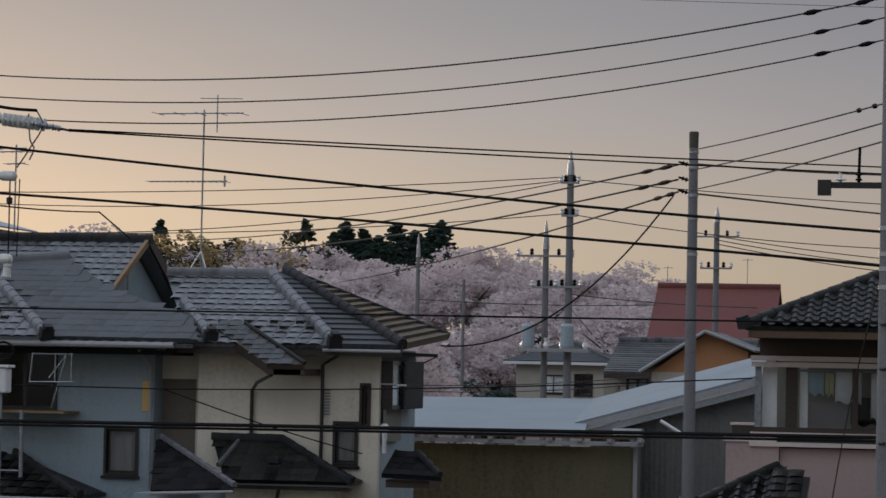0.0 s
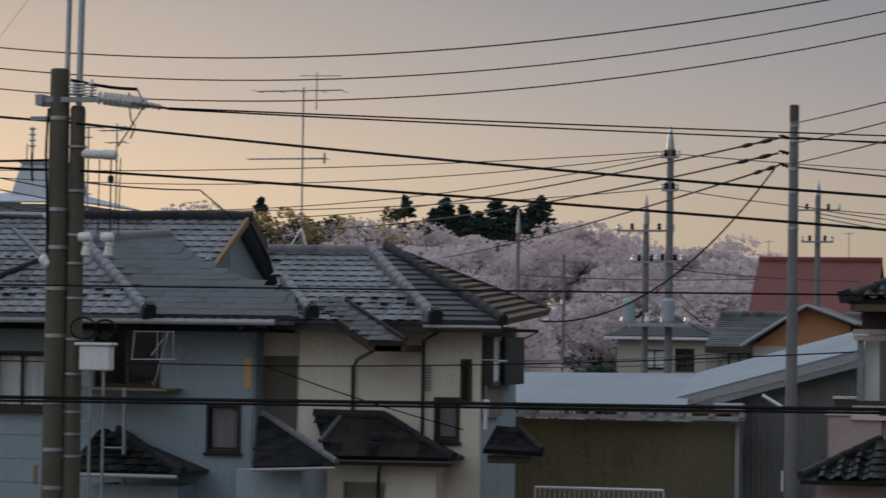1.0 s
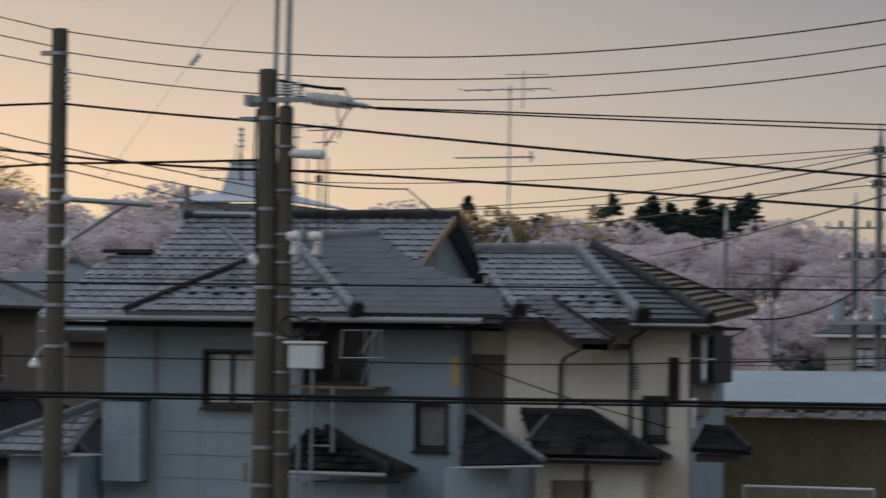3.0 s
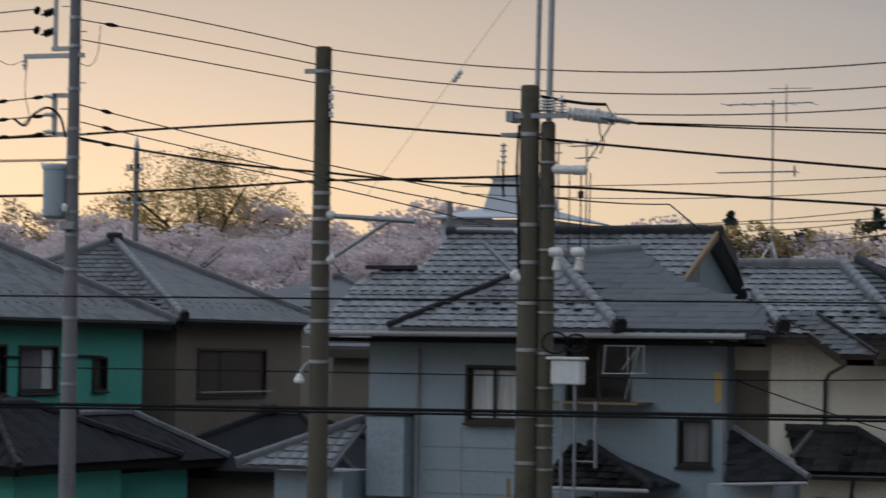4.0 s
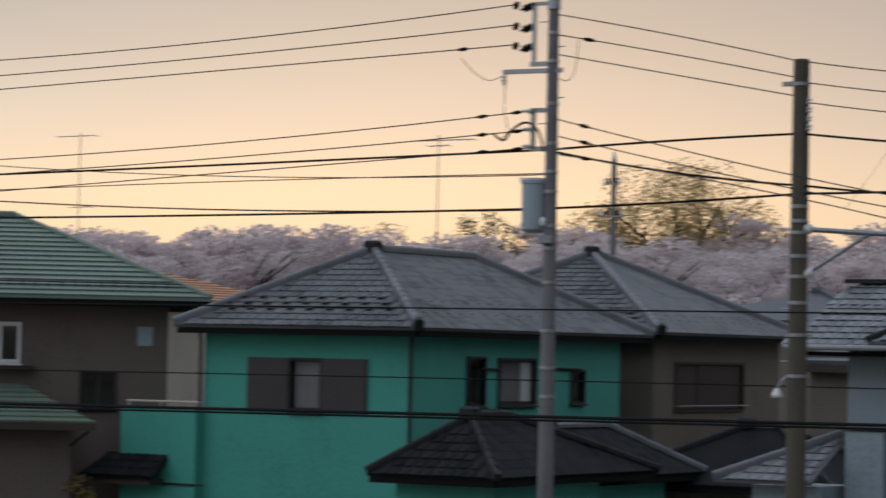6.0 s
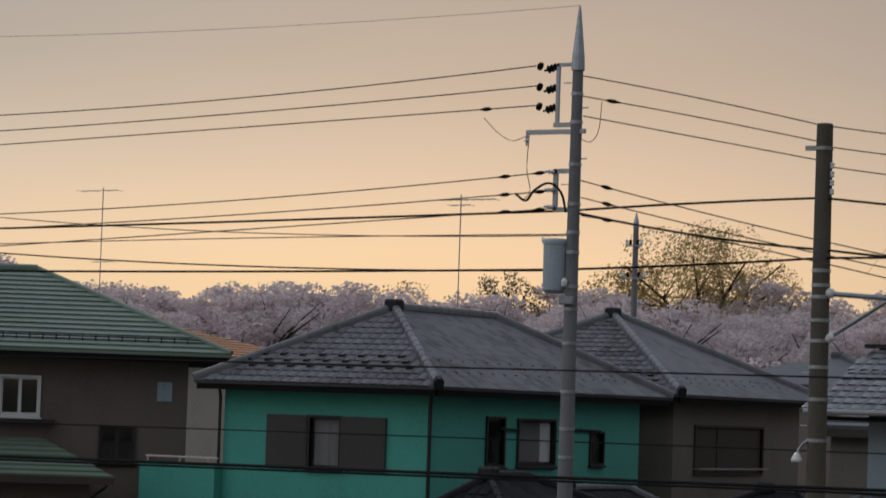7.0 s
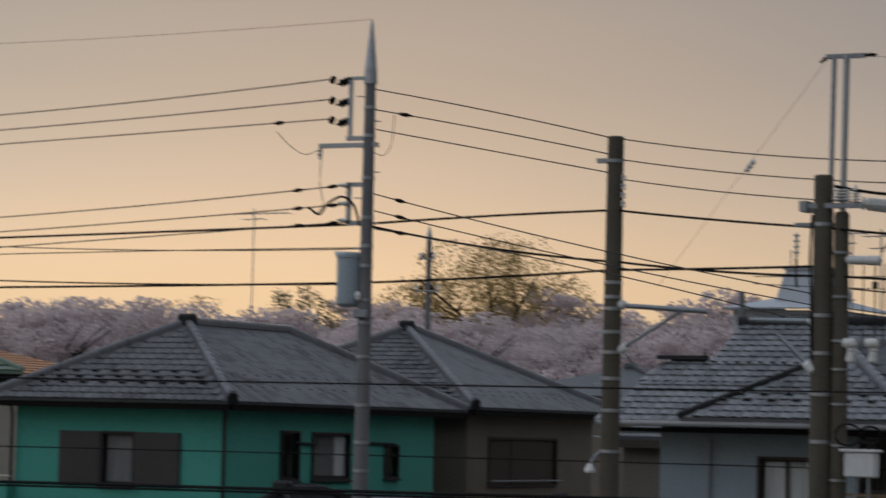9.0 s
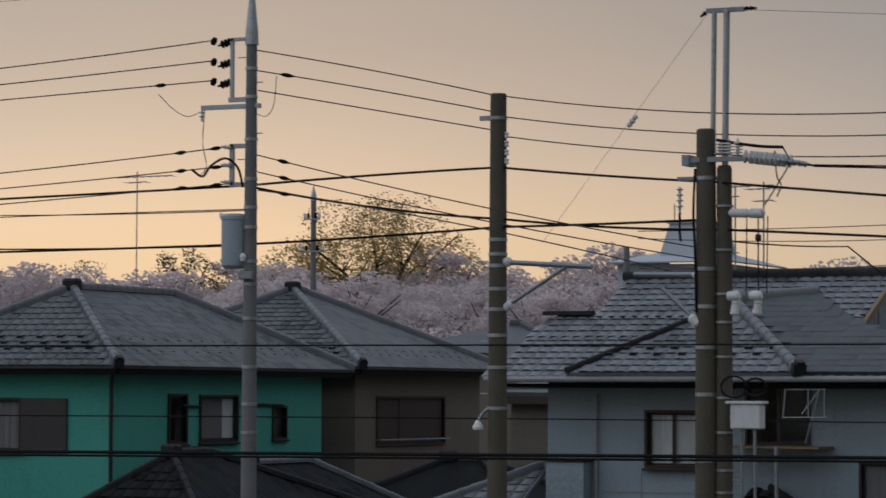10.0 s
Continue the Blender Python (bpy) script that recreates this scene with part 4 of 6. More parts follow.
def green_roofed_house():
    turn = 38.0
    h = thing("green_roofed_house", (-39.26, 54.5, 0), "two-storey mauve-brown house with ribbed green metal roof", "house", turn=turn)
    m = PLACE[h].copy()

    def g(*p):
        return tuple(m @ Vector(p))

    s1, s2 = (-5.2, -4.35, 4.95, 5.8), (-2.9, -2.15, 3.95, 4.72)
    for at, u0, u1 in ((0.7, -10, -0.95),):
        wall(h, "wall", M_MAUVE_WALL, "S", at, u0, u1, 0, 6.35, [s1, s2], m=m)
    part("wall", boxes((-1.11, -0.95, 0.86, 8.5, 0, 6.35), m=m), M_MAUVE_WALL, h)
    part("wall", boxes((-10, -1.11, 8.34, 8.5, 0, 6.35), m=m), M_MAUVE_WALL, h)
    window(h, "S", 0.7, *s1, M_ALU, "white aluminium window standing half open", 2, (), False, m=m)
    window(h, "S", 0.7, *s2, M_DARK_METAL, "small dark window", 2, (), False, m=m)
    part("wall_patch", soft_box(-1.65, -1.3, 0.66, 0.699, 5.35, 5.8, m=m), M_BLUE_WALL, h, "pale blue panel on the wall")
    ze, s = 6.46, 0.43
    pk, pk2 = (-4.6, 4.6, ze + s * 4.6), (-10.4, 4.6, ze + s * 4.6)
    roof_face(h, [g(-10.4, 0, ze), g(0, 0, ze), g(*pk), g(*pk2)], M_GREEN_METAL, "ribs", row=0.3, lift=0.05)
    roof_face(h, [g(0, 0, ze), g(0, 9.2, ze), g(*pk)], M_GREEN_METAL, "ribs", row=0.3, lift=0.05)
    roof_face(h, [g(0, 9.2, ze), g(-10.4, 9.2, ze), g(*pk2), g(*pk)], M_GREEN_METAL, "plain")
    ridge(h, g(0, 0, ze + 0.05), g(pk[0], pk[1], pk[2] + 0.05), M_GREEN_METAL, 0.05, 3.0, step=0)
    ridge(h, g(pk[0], pk[1], pk[2] + 0.05), g(pk2[0], pk2[1], pk2[2] + 0.05), M_GREEN_METAL, 0.07, 3.0, step=0)
    part("soffit", boxes((-10.3, -0.1, 0.1, 9.1, ze - 0.2, ze - 0.12), m=m), M_SOFFIT_SHADE, h)
    part("fascia", boxes((-10.4, 0.0, -0.02, 0.02, ze - 0.06, ze + 0.0), m=m), M_GREEN_METAL, h)
    part("eave_board", boxes((-10.35, -0.03, 0.0, 0.03, ze - 0.19, ze - 0.064), m=m), M_SOFFIT_SHADE, h)
    part("snow_guard", rods((g(-10.2, 0.5, ze + 0.33), g(-0.7, 0.5, ze + 0.33), 0.02), *[(g(-10.0 + 0.3 * i, 0.5, ze + 0.2), g(-10.0 + 0.3 * i, 0.5, ze + 0.36), 0.016) for i in range(31)], n=5), M_DARK_METAL, h)
    # lower roof by the entrance
    roof_face(h, [g(-9, -1.6, 3.62), g(-2.55, -1.6, 3.62), g(-4.3, 0.7, 4.45), g(-9, 0.7, 4.45)], M_GREEN_METAL, "ribs", row=0.3, lift=0.05)
    part("wall", boxes((-9, -3.1, -0.9, 0.69, 0, 3.5), m=m), M_MAUVE_WALL, h)
    part("fascia", boxes((-9, -2.55, -1.62, -1.57, 3.46, 3.62), m=m), M_DARK_WOOD, h)
    part("bracket", rods((g(-3.1, -0.9, 3.1), g(-2.7, -1.5, 3.45), 0.03)), M_DARK_WOOD, h)
    # balcony stub under the open window
    part("window_ledge", boxes((-5.5, -3.95, 0.35, 0.69, 4.78, 4.86), m=m), M_DARK_METAL, h)


green_roofed_house()


def pink_house():
    h = thing("pink_house", (-1, 51, 0), "pink rendered house with dark old tile roof and glazed veranda", "house")
    # glazed upper veranda
    part("upper_wall", boxes((-3.9, 4, 48.0, 48.12, 5.6, 6.0), (-3.9, 4, 49.3, 49.4, 5.6, 6.0)), M_DARK_WOOD, h)
    for z0, z1, d, mat in ((5.42, 5.5, 0.10, M_PINK_TRIM), (5.52, 5.6, 0.14, M_PINK_TRIM), (4.28, 4.36, 0.12, M_PINK_TRIM), (4.13, 4.2, 0.16, M_PINK_TRIM), (4.36, 4.44, 0.04, M_DARK_WOOD), (4.2, 4.28, 0.05, M_DARK_METAL)):
        part("trim_band", boxes((-4.0 - d / 4, 4, 48.0 - d, 48.12, z0, z1)), mat, h)
    posts = [-3.92, -3.42, -2.35, -1.35, -0.3, 0.8]
    for i, x in enumerate(posts):
        part("post", boxes((x - 0.05, x + (0.14 if i == 1 else 0.05), 48.02, 48.1, 4.44, 5.42)), M_DARK_WOOD if i != 0 else M_GREY_STEEL, h)
    for a, b in zip(posts, posts[1:]):
        pane = part("pane", boxes((a + 0.06, b - 0.05, 48.05, 48.06, 4.44, 5.42)), M_GLASS, h)
        pane.visible_shadow = False
    part("inner_wall", boxes((-3.7, 4, 49.3, 49.4, 4.28, 5.6)), M_INSIDE, h)
    part("floor_slab", boxes((-3.9, 4, 48.12, 52.5, 4.1, 4.28)), M_BROWN_WOOD, h)
    part("inner_screen", boxes((-3.1, -2.45, 48.5, 48.53, 4.3, 4.85)), M_GREY_CURTAIN, h)
    part("curtain", boxes((-3.86, -3.62, 48.16, 48.18, 4.44, 5.42), (-3.25, -3.12, 48.16, 48.18, 4.44, 5.42)), M_CURTAIN, h)
    wall(h, "wall", M_PINK, "S", 48.0, -3.55, 4.0, 0, 4.1)
    wall(h, "wall", M_PINK, "E", 4.0, 48.16, 54, 0, 6.0)
    part("wall", boxes((-3.9, -3.74, 49.3, 54, 0, 6.0), (-3.74, 4, 53.84, 54, 0, 6.0)), M_PINK, h)
    part("low_wing", boxes((-4.42, -3.56, 47.9, 52, 0, 4.2)), M_PINK, h)
    part("wing_coping", boxes((-4.46, -3.6, 47.86, 52, 4.2, 4.28)), M_PINK_TRIM, h)
    part("chimney_block", boxes((-4.35, -3.98, 48.2, 48.5, 4.28, 4.46)), M_DARK_WOOD, h)
    part("chimney_cap", boxes((-4.38, -3.95, 48.17, 48.53, 4.46, 4.5)), M_PINK_TRIM, h)
    roof_face(h, [(-4.05, 46.9, 6.06), (4.6, 46.9, 6.06), (4.6, 51.5, 8.1), (0.6, 51.5, 8.1)], M_TILE_DARK, "pan", w=0.23, row=0.22, loose=200)
    roof_face(h, [(-4.05, 54.5, 6.06), (-4.05, 46.9, 6.06), (0.6, 51.5, 8.1)], M_TILE_DARK, "plain")
    ridge(h, (-4.05, 46.9, 6.1), (0.6, 51.5, 8.14), M_TILE_DARK, 0.07, oni=True)
    part("soffit", boxes((-3.95, 4.5, 47.0, 54, 5.88, 5.96)), M_DARK_WOOD, h)
    eave_board(h, (-4.0, 46.94, 6.02), (4.5, 46.94, 6.02), 0.14, M_BROWN_WOOD)
    # low porch roof
    roof_face(h, [(-4.6, 45.3, 3.25), (-3.0, 45.3, 3.25), (-3.45, 47.1, 3.86), (-3.55, 47.1, 3.86)], M_TILE_DARK, "pan")
    ridge(h, (-4.6, 45.35, 3.32), (-3.5, 46.9, 3.86), M_TILE_DARK, 0.06)
    roof_face(h, [(-3.55, 45.25, 3.28), (-2.95, 45.25, 3.28), (-2.95, 46.4, 3.7), (-3.5, 46.4, 3.7)], M_TILE_DARK)
    part("porch_wall", boxes((-4.4, -3.1, 45.8, 47.85, 0, 3.2)), M_PINK, h)
    return h


pink_house()


def laundry(name, x0, x1, y, z0, z1, mat, label):
    bm = bmesh.new()
    n = 12
    cols = []
    for i in range(n + 1):
        x = x0 + (x1 - x0) * i / n
        cols.append([bm.verts.new((x, y + 0.02 * math.sin(i * 1.3) * (1 - j / 4), z0 + (z1 - z0) * j / 4 + (0.03 * math.sin(i * 0.9) if j == 0 else 0))) for j in range(5)])
    for a, b in zip(cols, cols[1:]):
        for j in range(4):
            bm.faces.new((a[j], b[j], b[j + 1], a[j + 1]))
    bmesh.ops.solidify(bm, geom=bm.faces[:], thickness=0.006)
    tagged(part(name, bm, mat, None, smooth=True), label, "laundry", "laundry in the veranda")


laundry("hanging_towel", -3.12, -2.86, 48.14, 4.98, 5.34, M_CLOTH_B, "pale blue towel hung up in the veranda")
laundry("hanging_towel", -2.84, -2.7, 48.15, 4.97, 5.34, M_CLOTH_Y, "pale yellow towel hung up in the veranda")
laundry("hanging_sheet", -2.68, -2.25, 48.14, 4.86, 5.36, M_CLOTH, "white sheet hung up in the veranda")
laundry("hanging_shirt", -2.1, -1.85, 48.14, 4.6, 5.34, M_CLOTH, "white shirt hung up in the veranda")
laundry("hanging_trousers", -2.42, -1.95, 48.18, 4.5, 4.95, M_BLACK_RUBBER, "black trousers hung up in the veranda")
rail = part("laundry_pole", rods(((-3.3, 48.14, 5.37), (2.5, 48.14, 5.37), 0.015)), M_STEEL, None)
tagged(rail, "thin steel laundry pole inside the veranda", "laundry pole")


# ---- sheds ----
def corrugated(h, name, face, at, u0, u1, z0, z1, mat, pitch=0.13, depth=0.03, top=None):
    """A ribbed sheet wall; top: its height at u1 where it slopes."""
    bm = bmesh.new()
    n = int((u1 - u0) / pitch) * 2
    prev = None
    for i in range(n + 1):
        t = i / n
        u, d = u0 + (u1 - u0) * t, at - (depth if i % 2 else 0)
        zt = z1 if top is None else z1 + (top - z1) * t
        p = (u, d) if face == "S" else (2 * at - d, u)
        cur = [bm.verts.new((*p, z0)), bm.verts.new((*p, zt))]
        if prev:
            bm.faces.new((prev[0], cur[0], cur[1], prev[1]))
        prev = cur
    bmesh.ops.solidify(bm, geom=bm.faces[:], thickness=0.01)
    return part(name, bm, mat, h)


def low_shed():
    h = thing("long_shed", (-10, 63, 0), "low olive sheet-metal shed with pale blue metal roof", "shed")
    corrugated(h, "wall", "S", 60.3, -12.4, -7.45, 0, 3.72, M_OLIVE, 0.12, 0.005)
    part("corner_post", boxes((-7.46, -7.38, 60.24, 60.34, 0, 3.76)), M_FASCIA, h)
    part("wall", boxes((-7.55, -7.47, 60.35, 66, 0, 3.9)), M_GREY_SHEET, h)
    part("eave_trim", boxes((-12.5, -7.25, 59.9, 60.2, 3.76, 3.84)), M_FASCIA, h)
    roof_face(h, [(-12.6, 59.9, 4.02), (-8.42, 59.9, 4.06), (-9.15, 66.2, 4.62), (-13.4, 66.2, 4.62)], M_BLUE_METAL, "plain")
    part("eave_beam", boxes((-12.5, -7.35, 59.95, 60.05, 3.9, 3.99)), M_BROWN_WOOD, h)
    for i in range(9):
        part("rafter_end", boxes((-12.3 + 0.62 * i, -12.2 + 0.62 * i, 59.8, 60.3, 3.84, 3.9)), M_FASCIA, h)
    part("roof_rib", boxes(*[(-12.7 + i * 0.45, -12.68 + i * 0.45, 60.0, 60.02, 4.03, 4.05) for i in range(12)]), M_BLUE_METAL, h)


low_shed()


def grey_shed():
    h = thing("grey_shed", (-6.5, 64, 0), "grey corrugated shed with sloping pale blue metal roof", "shed")
    corrugated(h, "wall", "S", 61.6, -8.55, -4.3, 0, 4.05, M_GREY_SHEET, 0.11, 0.012, 5.25)
    part("wall", boxes((-4.42, -4.3, 61.65, 66, 0, 5.1)), M_GREY_SHEET, h)
    roof_face(h, [(-8.85, 61.3, 4.2), (-4.0, 61.3, 5.55), (-4.4, 66.3, 5.95), (-9.3, 66.3, 4.62)], M_BLUE_METAL, "plain")
    for d, mat, dz in ((0.05, M_FASCIA, -0.05), (0.0, M_GREY_STEEL, -0.22)):
        p, q = Vector((-8.85, 61.3 - d, 4.2 + dz)), Vector((-4.0, 61.3 - d, 5.55 + dz))
        x = (q - p).normalized()
        k = Matrix((x, Vector((0, -1, 0)), Vector((-x.z, 0, x.x)))).transposed().to_4x4()
        k.translation = p
        part("verge_board", boxes((0, (q - p).length, -0.02, 0.02, -0.14, 0.0), m=k), mat, h)
    part("vent_hood", boxes((-8.0, -7.4, 61.0, 61.5, 3.9, 4.1)), M_ALU, h, "small white sheet-metal hood")


grey_shed()


# ---- houses farther off ----
def far_house(name, label, x0, x1, y0, y1, ze, zr, wall_mat, roof_mat, windows=(), axis="x", over=0.5, style="ribs", base=0.0, board=M_DARK_WOOD):
    h = thing(name, ((x0 + x1) / 2, (y0 + y1) / 2, base), label, "house")
    shell(h, wall_mat, x0, x1, y0, y1, ze, [w[:4] for w in windows], [], base)
    for w in windows:
        window(h, "S", y0, *w[:4], M_DARK_METAL, "dark window", 2, (), w[4])
    a, b, c, d = x0 - over, x1 + over, y0 - over, y1 + over
    mid = (c + d) / 2
    if axis == "hip":
        k = min(b - a, d - c) / 2 * 0.95
        p, q = (a + k, mid, zr), (b - k, mid, zr)
    else:
        p, q = (a, mid, zr), (b, mid, zr)
    roof_face(h, [(a, c, ze), (b, c, ze), q, p], roof_mat, style, row=0.33)
    roof_face(h, [(b, d, ze), (a, d, ze), p, q], roof_mat, "plain")
    if axis == "hip":
        roof_face(h, [(b, c, ze), (b, d, ze), q], roof_mat, style, row=0.33)
        roof_face(h, [(a, d, ze), (a, c, ze), p], roof_mat, "plain")
        ridge(h, (b, c, ze + 0.05), (q[0], q[1], q[2] + 0.05), roof_mat, 0.1)
    else:
        for x in (x0, x1):
            bm = bmesh.new()
            bm.faces.new([bm.verts.new(v) for v in ((x, y0, ze), (x, y1, ze), (x, mid, zr - 0.1))])
            part("gable", bm, wall_mat, h)
    ridge(h, (p[0], p[1], p[2] + 0.06), (q[0], q[1], q[2] + 0.06), roof_mat, 0.12)
    eave_board(h, (a, c, ze - 0.05), (b, c, ze - 0.05), 0.2, board)
    return h


far_house("red_roofed_house", "two-storey house with a broad red metal roof", -16.8, -11.9, 146.5, 154, 7.0, 9.7, M_FAR_WALL, M_RED_METAL, [], over=0.7, style="plain")
far_house("far_cream_house", "far cream house with grey hipped roof and banded wall", -33.0, -26.9, 200, 208, 5.9, 7.3, M_FAR_WALL, M_SLATE, [(-31.2, -29.6, 3.7, 4.9, True), (-28.9, -27.7, 3.6, 5.0, False)], "hip", 0.8, board=M_ALU)
far_house("grey_roofed_house", "low house with weathered grey tile roof", -15.2, -10.6, 118, 126, 5.25, 6.55, M_FAR_WALL, M_TILE, [(-14.9, -14.1, 4.1, 5.0, True)], over=0.6)


def orange_gabled_house():
    """A gable end towards the lane, with pale verges."""
    x0, x1, y0, y1, ze, xa, za = -12.75, -9.2, 108, 115, 5.3, -10.75, 6.75
    h = thing("orange_gabled_house", (-11, 111, 0), "house with faded orange gable and pale verges", "house")
    shell(h, M_FAR_WALL, x0, x1, y0, y1, ze)
    for y in (y0, y1):
        bm = bmesh.new()
        bm.faces.new([bm.verts.new(v) for v in ((x0, y, ze), (x1, y, ze), (x1, y, 6.1), (xa, y, za))])
        part("gable", bm, M_ORANGE, h)
    roof_face(h, [(x0 - 0.4, y1, ze), (x0 - 0.4, y0 - 0.5, ze), (xa, y0 - 0.5, za + 0.1), (xa, y1, za + 0.1)], M_TILE, "plain")
    roof_face(h, [(x1 + 0.3, y0 - 0.5, 6.15), (x1 + 0.3, y1, 6.15), (xa, y1, za + 0.1), (xa, y0 - 0.5, za + 0.1)], M_TILE, "plain")
    for p in ((x0 - 0.4, ze), (x1 + 0.3, 6.15)):
        part("verge", rods(((p[0], y0 - 0.52, p[1]), (xa, y0 - 0.52, za + 0.08), 0.07), n=6), M_FASCIA, h)


orange_gabled_house()
far_house("orange_roofed_house", "house with faded orange roof behind others", -66.5, -56.9, 76, 83, 6.9, 8.0, M_FAR_WALL, M_ORANGE, [], "hip", 0.6)
far_house("small_cream_house", "narrow glimpse of a cream house wall", -43.8, -41.0, 62, 68, 5.6, 6.6, M_FAR_WALL, M_SLATE, [(-43.3, -42.3, 3.9, 5.3, True)], over=0.4)
far_house("low_brown_house", "brown house glimpsed between its neighbours", -29.5, -26.2, 66, 71, 5.3, 6.3, M_BROWN_WALL, M_TILE, [(-27.6, -27.1, 3.9, 4.8, False)], "hip", 0.4)
far_house("slate_roofed_house", "house with blue-grey roof before the cherry trees", -46, -39, 92, 99, 6.7, 7.75, M_BROWN_WALL, M_SLATE, [], "hip", 0.5, style="plain")


def tower_house():
    h = thing("tower_house", (-46.5, 122, 0), "pale grey house with a small rooftop tower", "house")
    shell(h, M_FAR_GREY, -48.5, -43.6, 120, 127, 11.0)
    roof_face(h, [(-48.85, 119.5, 11.1), (-43.2, 119.5, 11.1), (-44.6, 121.8, 11.66), (-46.9, 121.8, 11.66)], M_FAR_GREY, "plain")
    roof_face(h, [(-48.85, 127.5, 11.1), (-48.85, 119.5, 11.1), (-46.9, 121.8, 11.66)], M_FAR_GREY, "plain")
    roof_face(h, [(-43.2, 119.5, 11.1), (-43.2, 127.5, 11.1), (-44.6, 121.8, 11.66)], M_FAR_GREY, "plain")
    bm = bmesh.new()
    low = [bm.verts.new(v) for v in ((-46.85, 120.7, 11.3), (-44.1, 120.7, 11.3), (-44.1, 123.3, 11.3), (-46.85, 123.3, 11.3))]
    mid = [bm.verts.new(v) for v in ((-46.6, 120.9, 12.3), (-44.3, 120.9, 12.3), (-44.3, 123.1, 12.3), (-46.6, 123.1, 12.3))]
    top = [bm.verts.new(v) for v in ((-46.45, 121.0, 12.82), (-44.45, 121.0, 12.82), (-44.45, 123.0, 12.82), (-46.45, 123.0, 12.82))]
    for u, v in ((low, mid), (mid, top)):
        for i in range(4):
            bm.faces.new((u[i], u[(i + 1) % 4], v[(i + 1) % 4], v[i]))
    bm.faces.new(low[::-1])
    bm.faces.new(top)
    tower = part("tower", bm, M_FAR_GREY, h, "pale grey tapering rooftop tower")
    part("tower_coping", boxes((-46.55, -44.35, 120.9, 123.1, 12.822, 12.9)), M_FASCIA, tower)
    part("tower_mast", rods(((-46.3, 121.2, 12.9), (-46.3, 121.2, 13.7), 0.03), n=6), M_GREY_STEEL, tower)


tower_house()


def white_railing():
    h = thing("white_railing", (-9.9, 58, 0), "white aluminium railing before the olive shed", "railing")
    part("rail", rods(((-11.2, 58, 2.4), (-8.6, 58, 2.4), 0.03), ((-11.2, 58, 1.6), (-8.6, 58, 1.6), 0.025)), M_ALU, h)
    for i in range(27):
        part("picket", rods(((-11.2 + 0.1 * i, 58, 0.0 if i % 13 == 0 else 1.6), (-11.2 + 0.1 * i, 58, 2.4), 0.02 if i % 13 == 0 else 0.01), n=6), M_ALU, h)


white_railing()


# ---- utility poles ----
def pole(name, x, y, top, r_top, r_base, mat, label, bands=(), base=0.0, lean=(0.0, 0.0)):
    h = thing(name, (x, y, base), label, "utility pole", "utility poles")
    part("shaft", lathe([(r_base, 0), (r_base + (r_top - r_base) * 0.5, (top - base) / 2), (r_top, top - base - 0.02), (r_top * 0.85, top - base)], (x, y, base), 18), mat, h, smooth=False)
    for z in bands:
        rz = r_base + (r_top - r_base) * (z - base) / (top - base) + 0.006
        part("steel_band", lathe([(rz, -0.03), (rz + 0.006, -0.028), (rz + 0.006, 0.028), (rz, 0.03)], (x, y, z), 18), M_STEEL, h)
    return h


def steps(h, x, y, z0, z1, r):
    i = 0
    z = z0
    while z < z1:
        s = 1 if i % 2 else -1
        part("step_bolt", rods(((x + s * r * 0.9, y - 0.02, z), (x + s * (r + 0.13), y - 0.04, z), 0.011), n=6), M_STEEL, h)
        z += 0.45
        i += 1


def insulator(h, at, axis, mat=M_PORCELAIN, n=3, r=0.07, gap=0.07):
    prof = [(0.02, 0.0)]
    for i in range(n):
        prof += [(0.025, 0.02 + gap * i), (r, 0.03 + gap * i), (r * 0.9, 0.045 + gap * i), (0.025, 0.055 + gap * i)]
    prof.append((0.018, 0.06 + gap * n))
    return part("insulator", lathe(prof, at, 12, axis), mat, h)




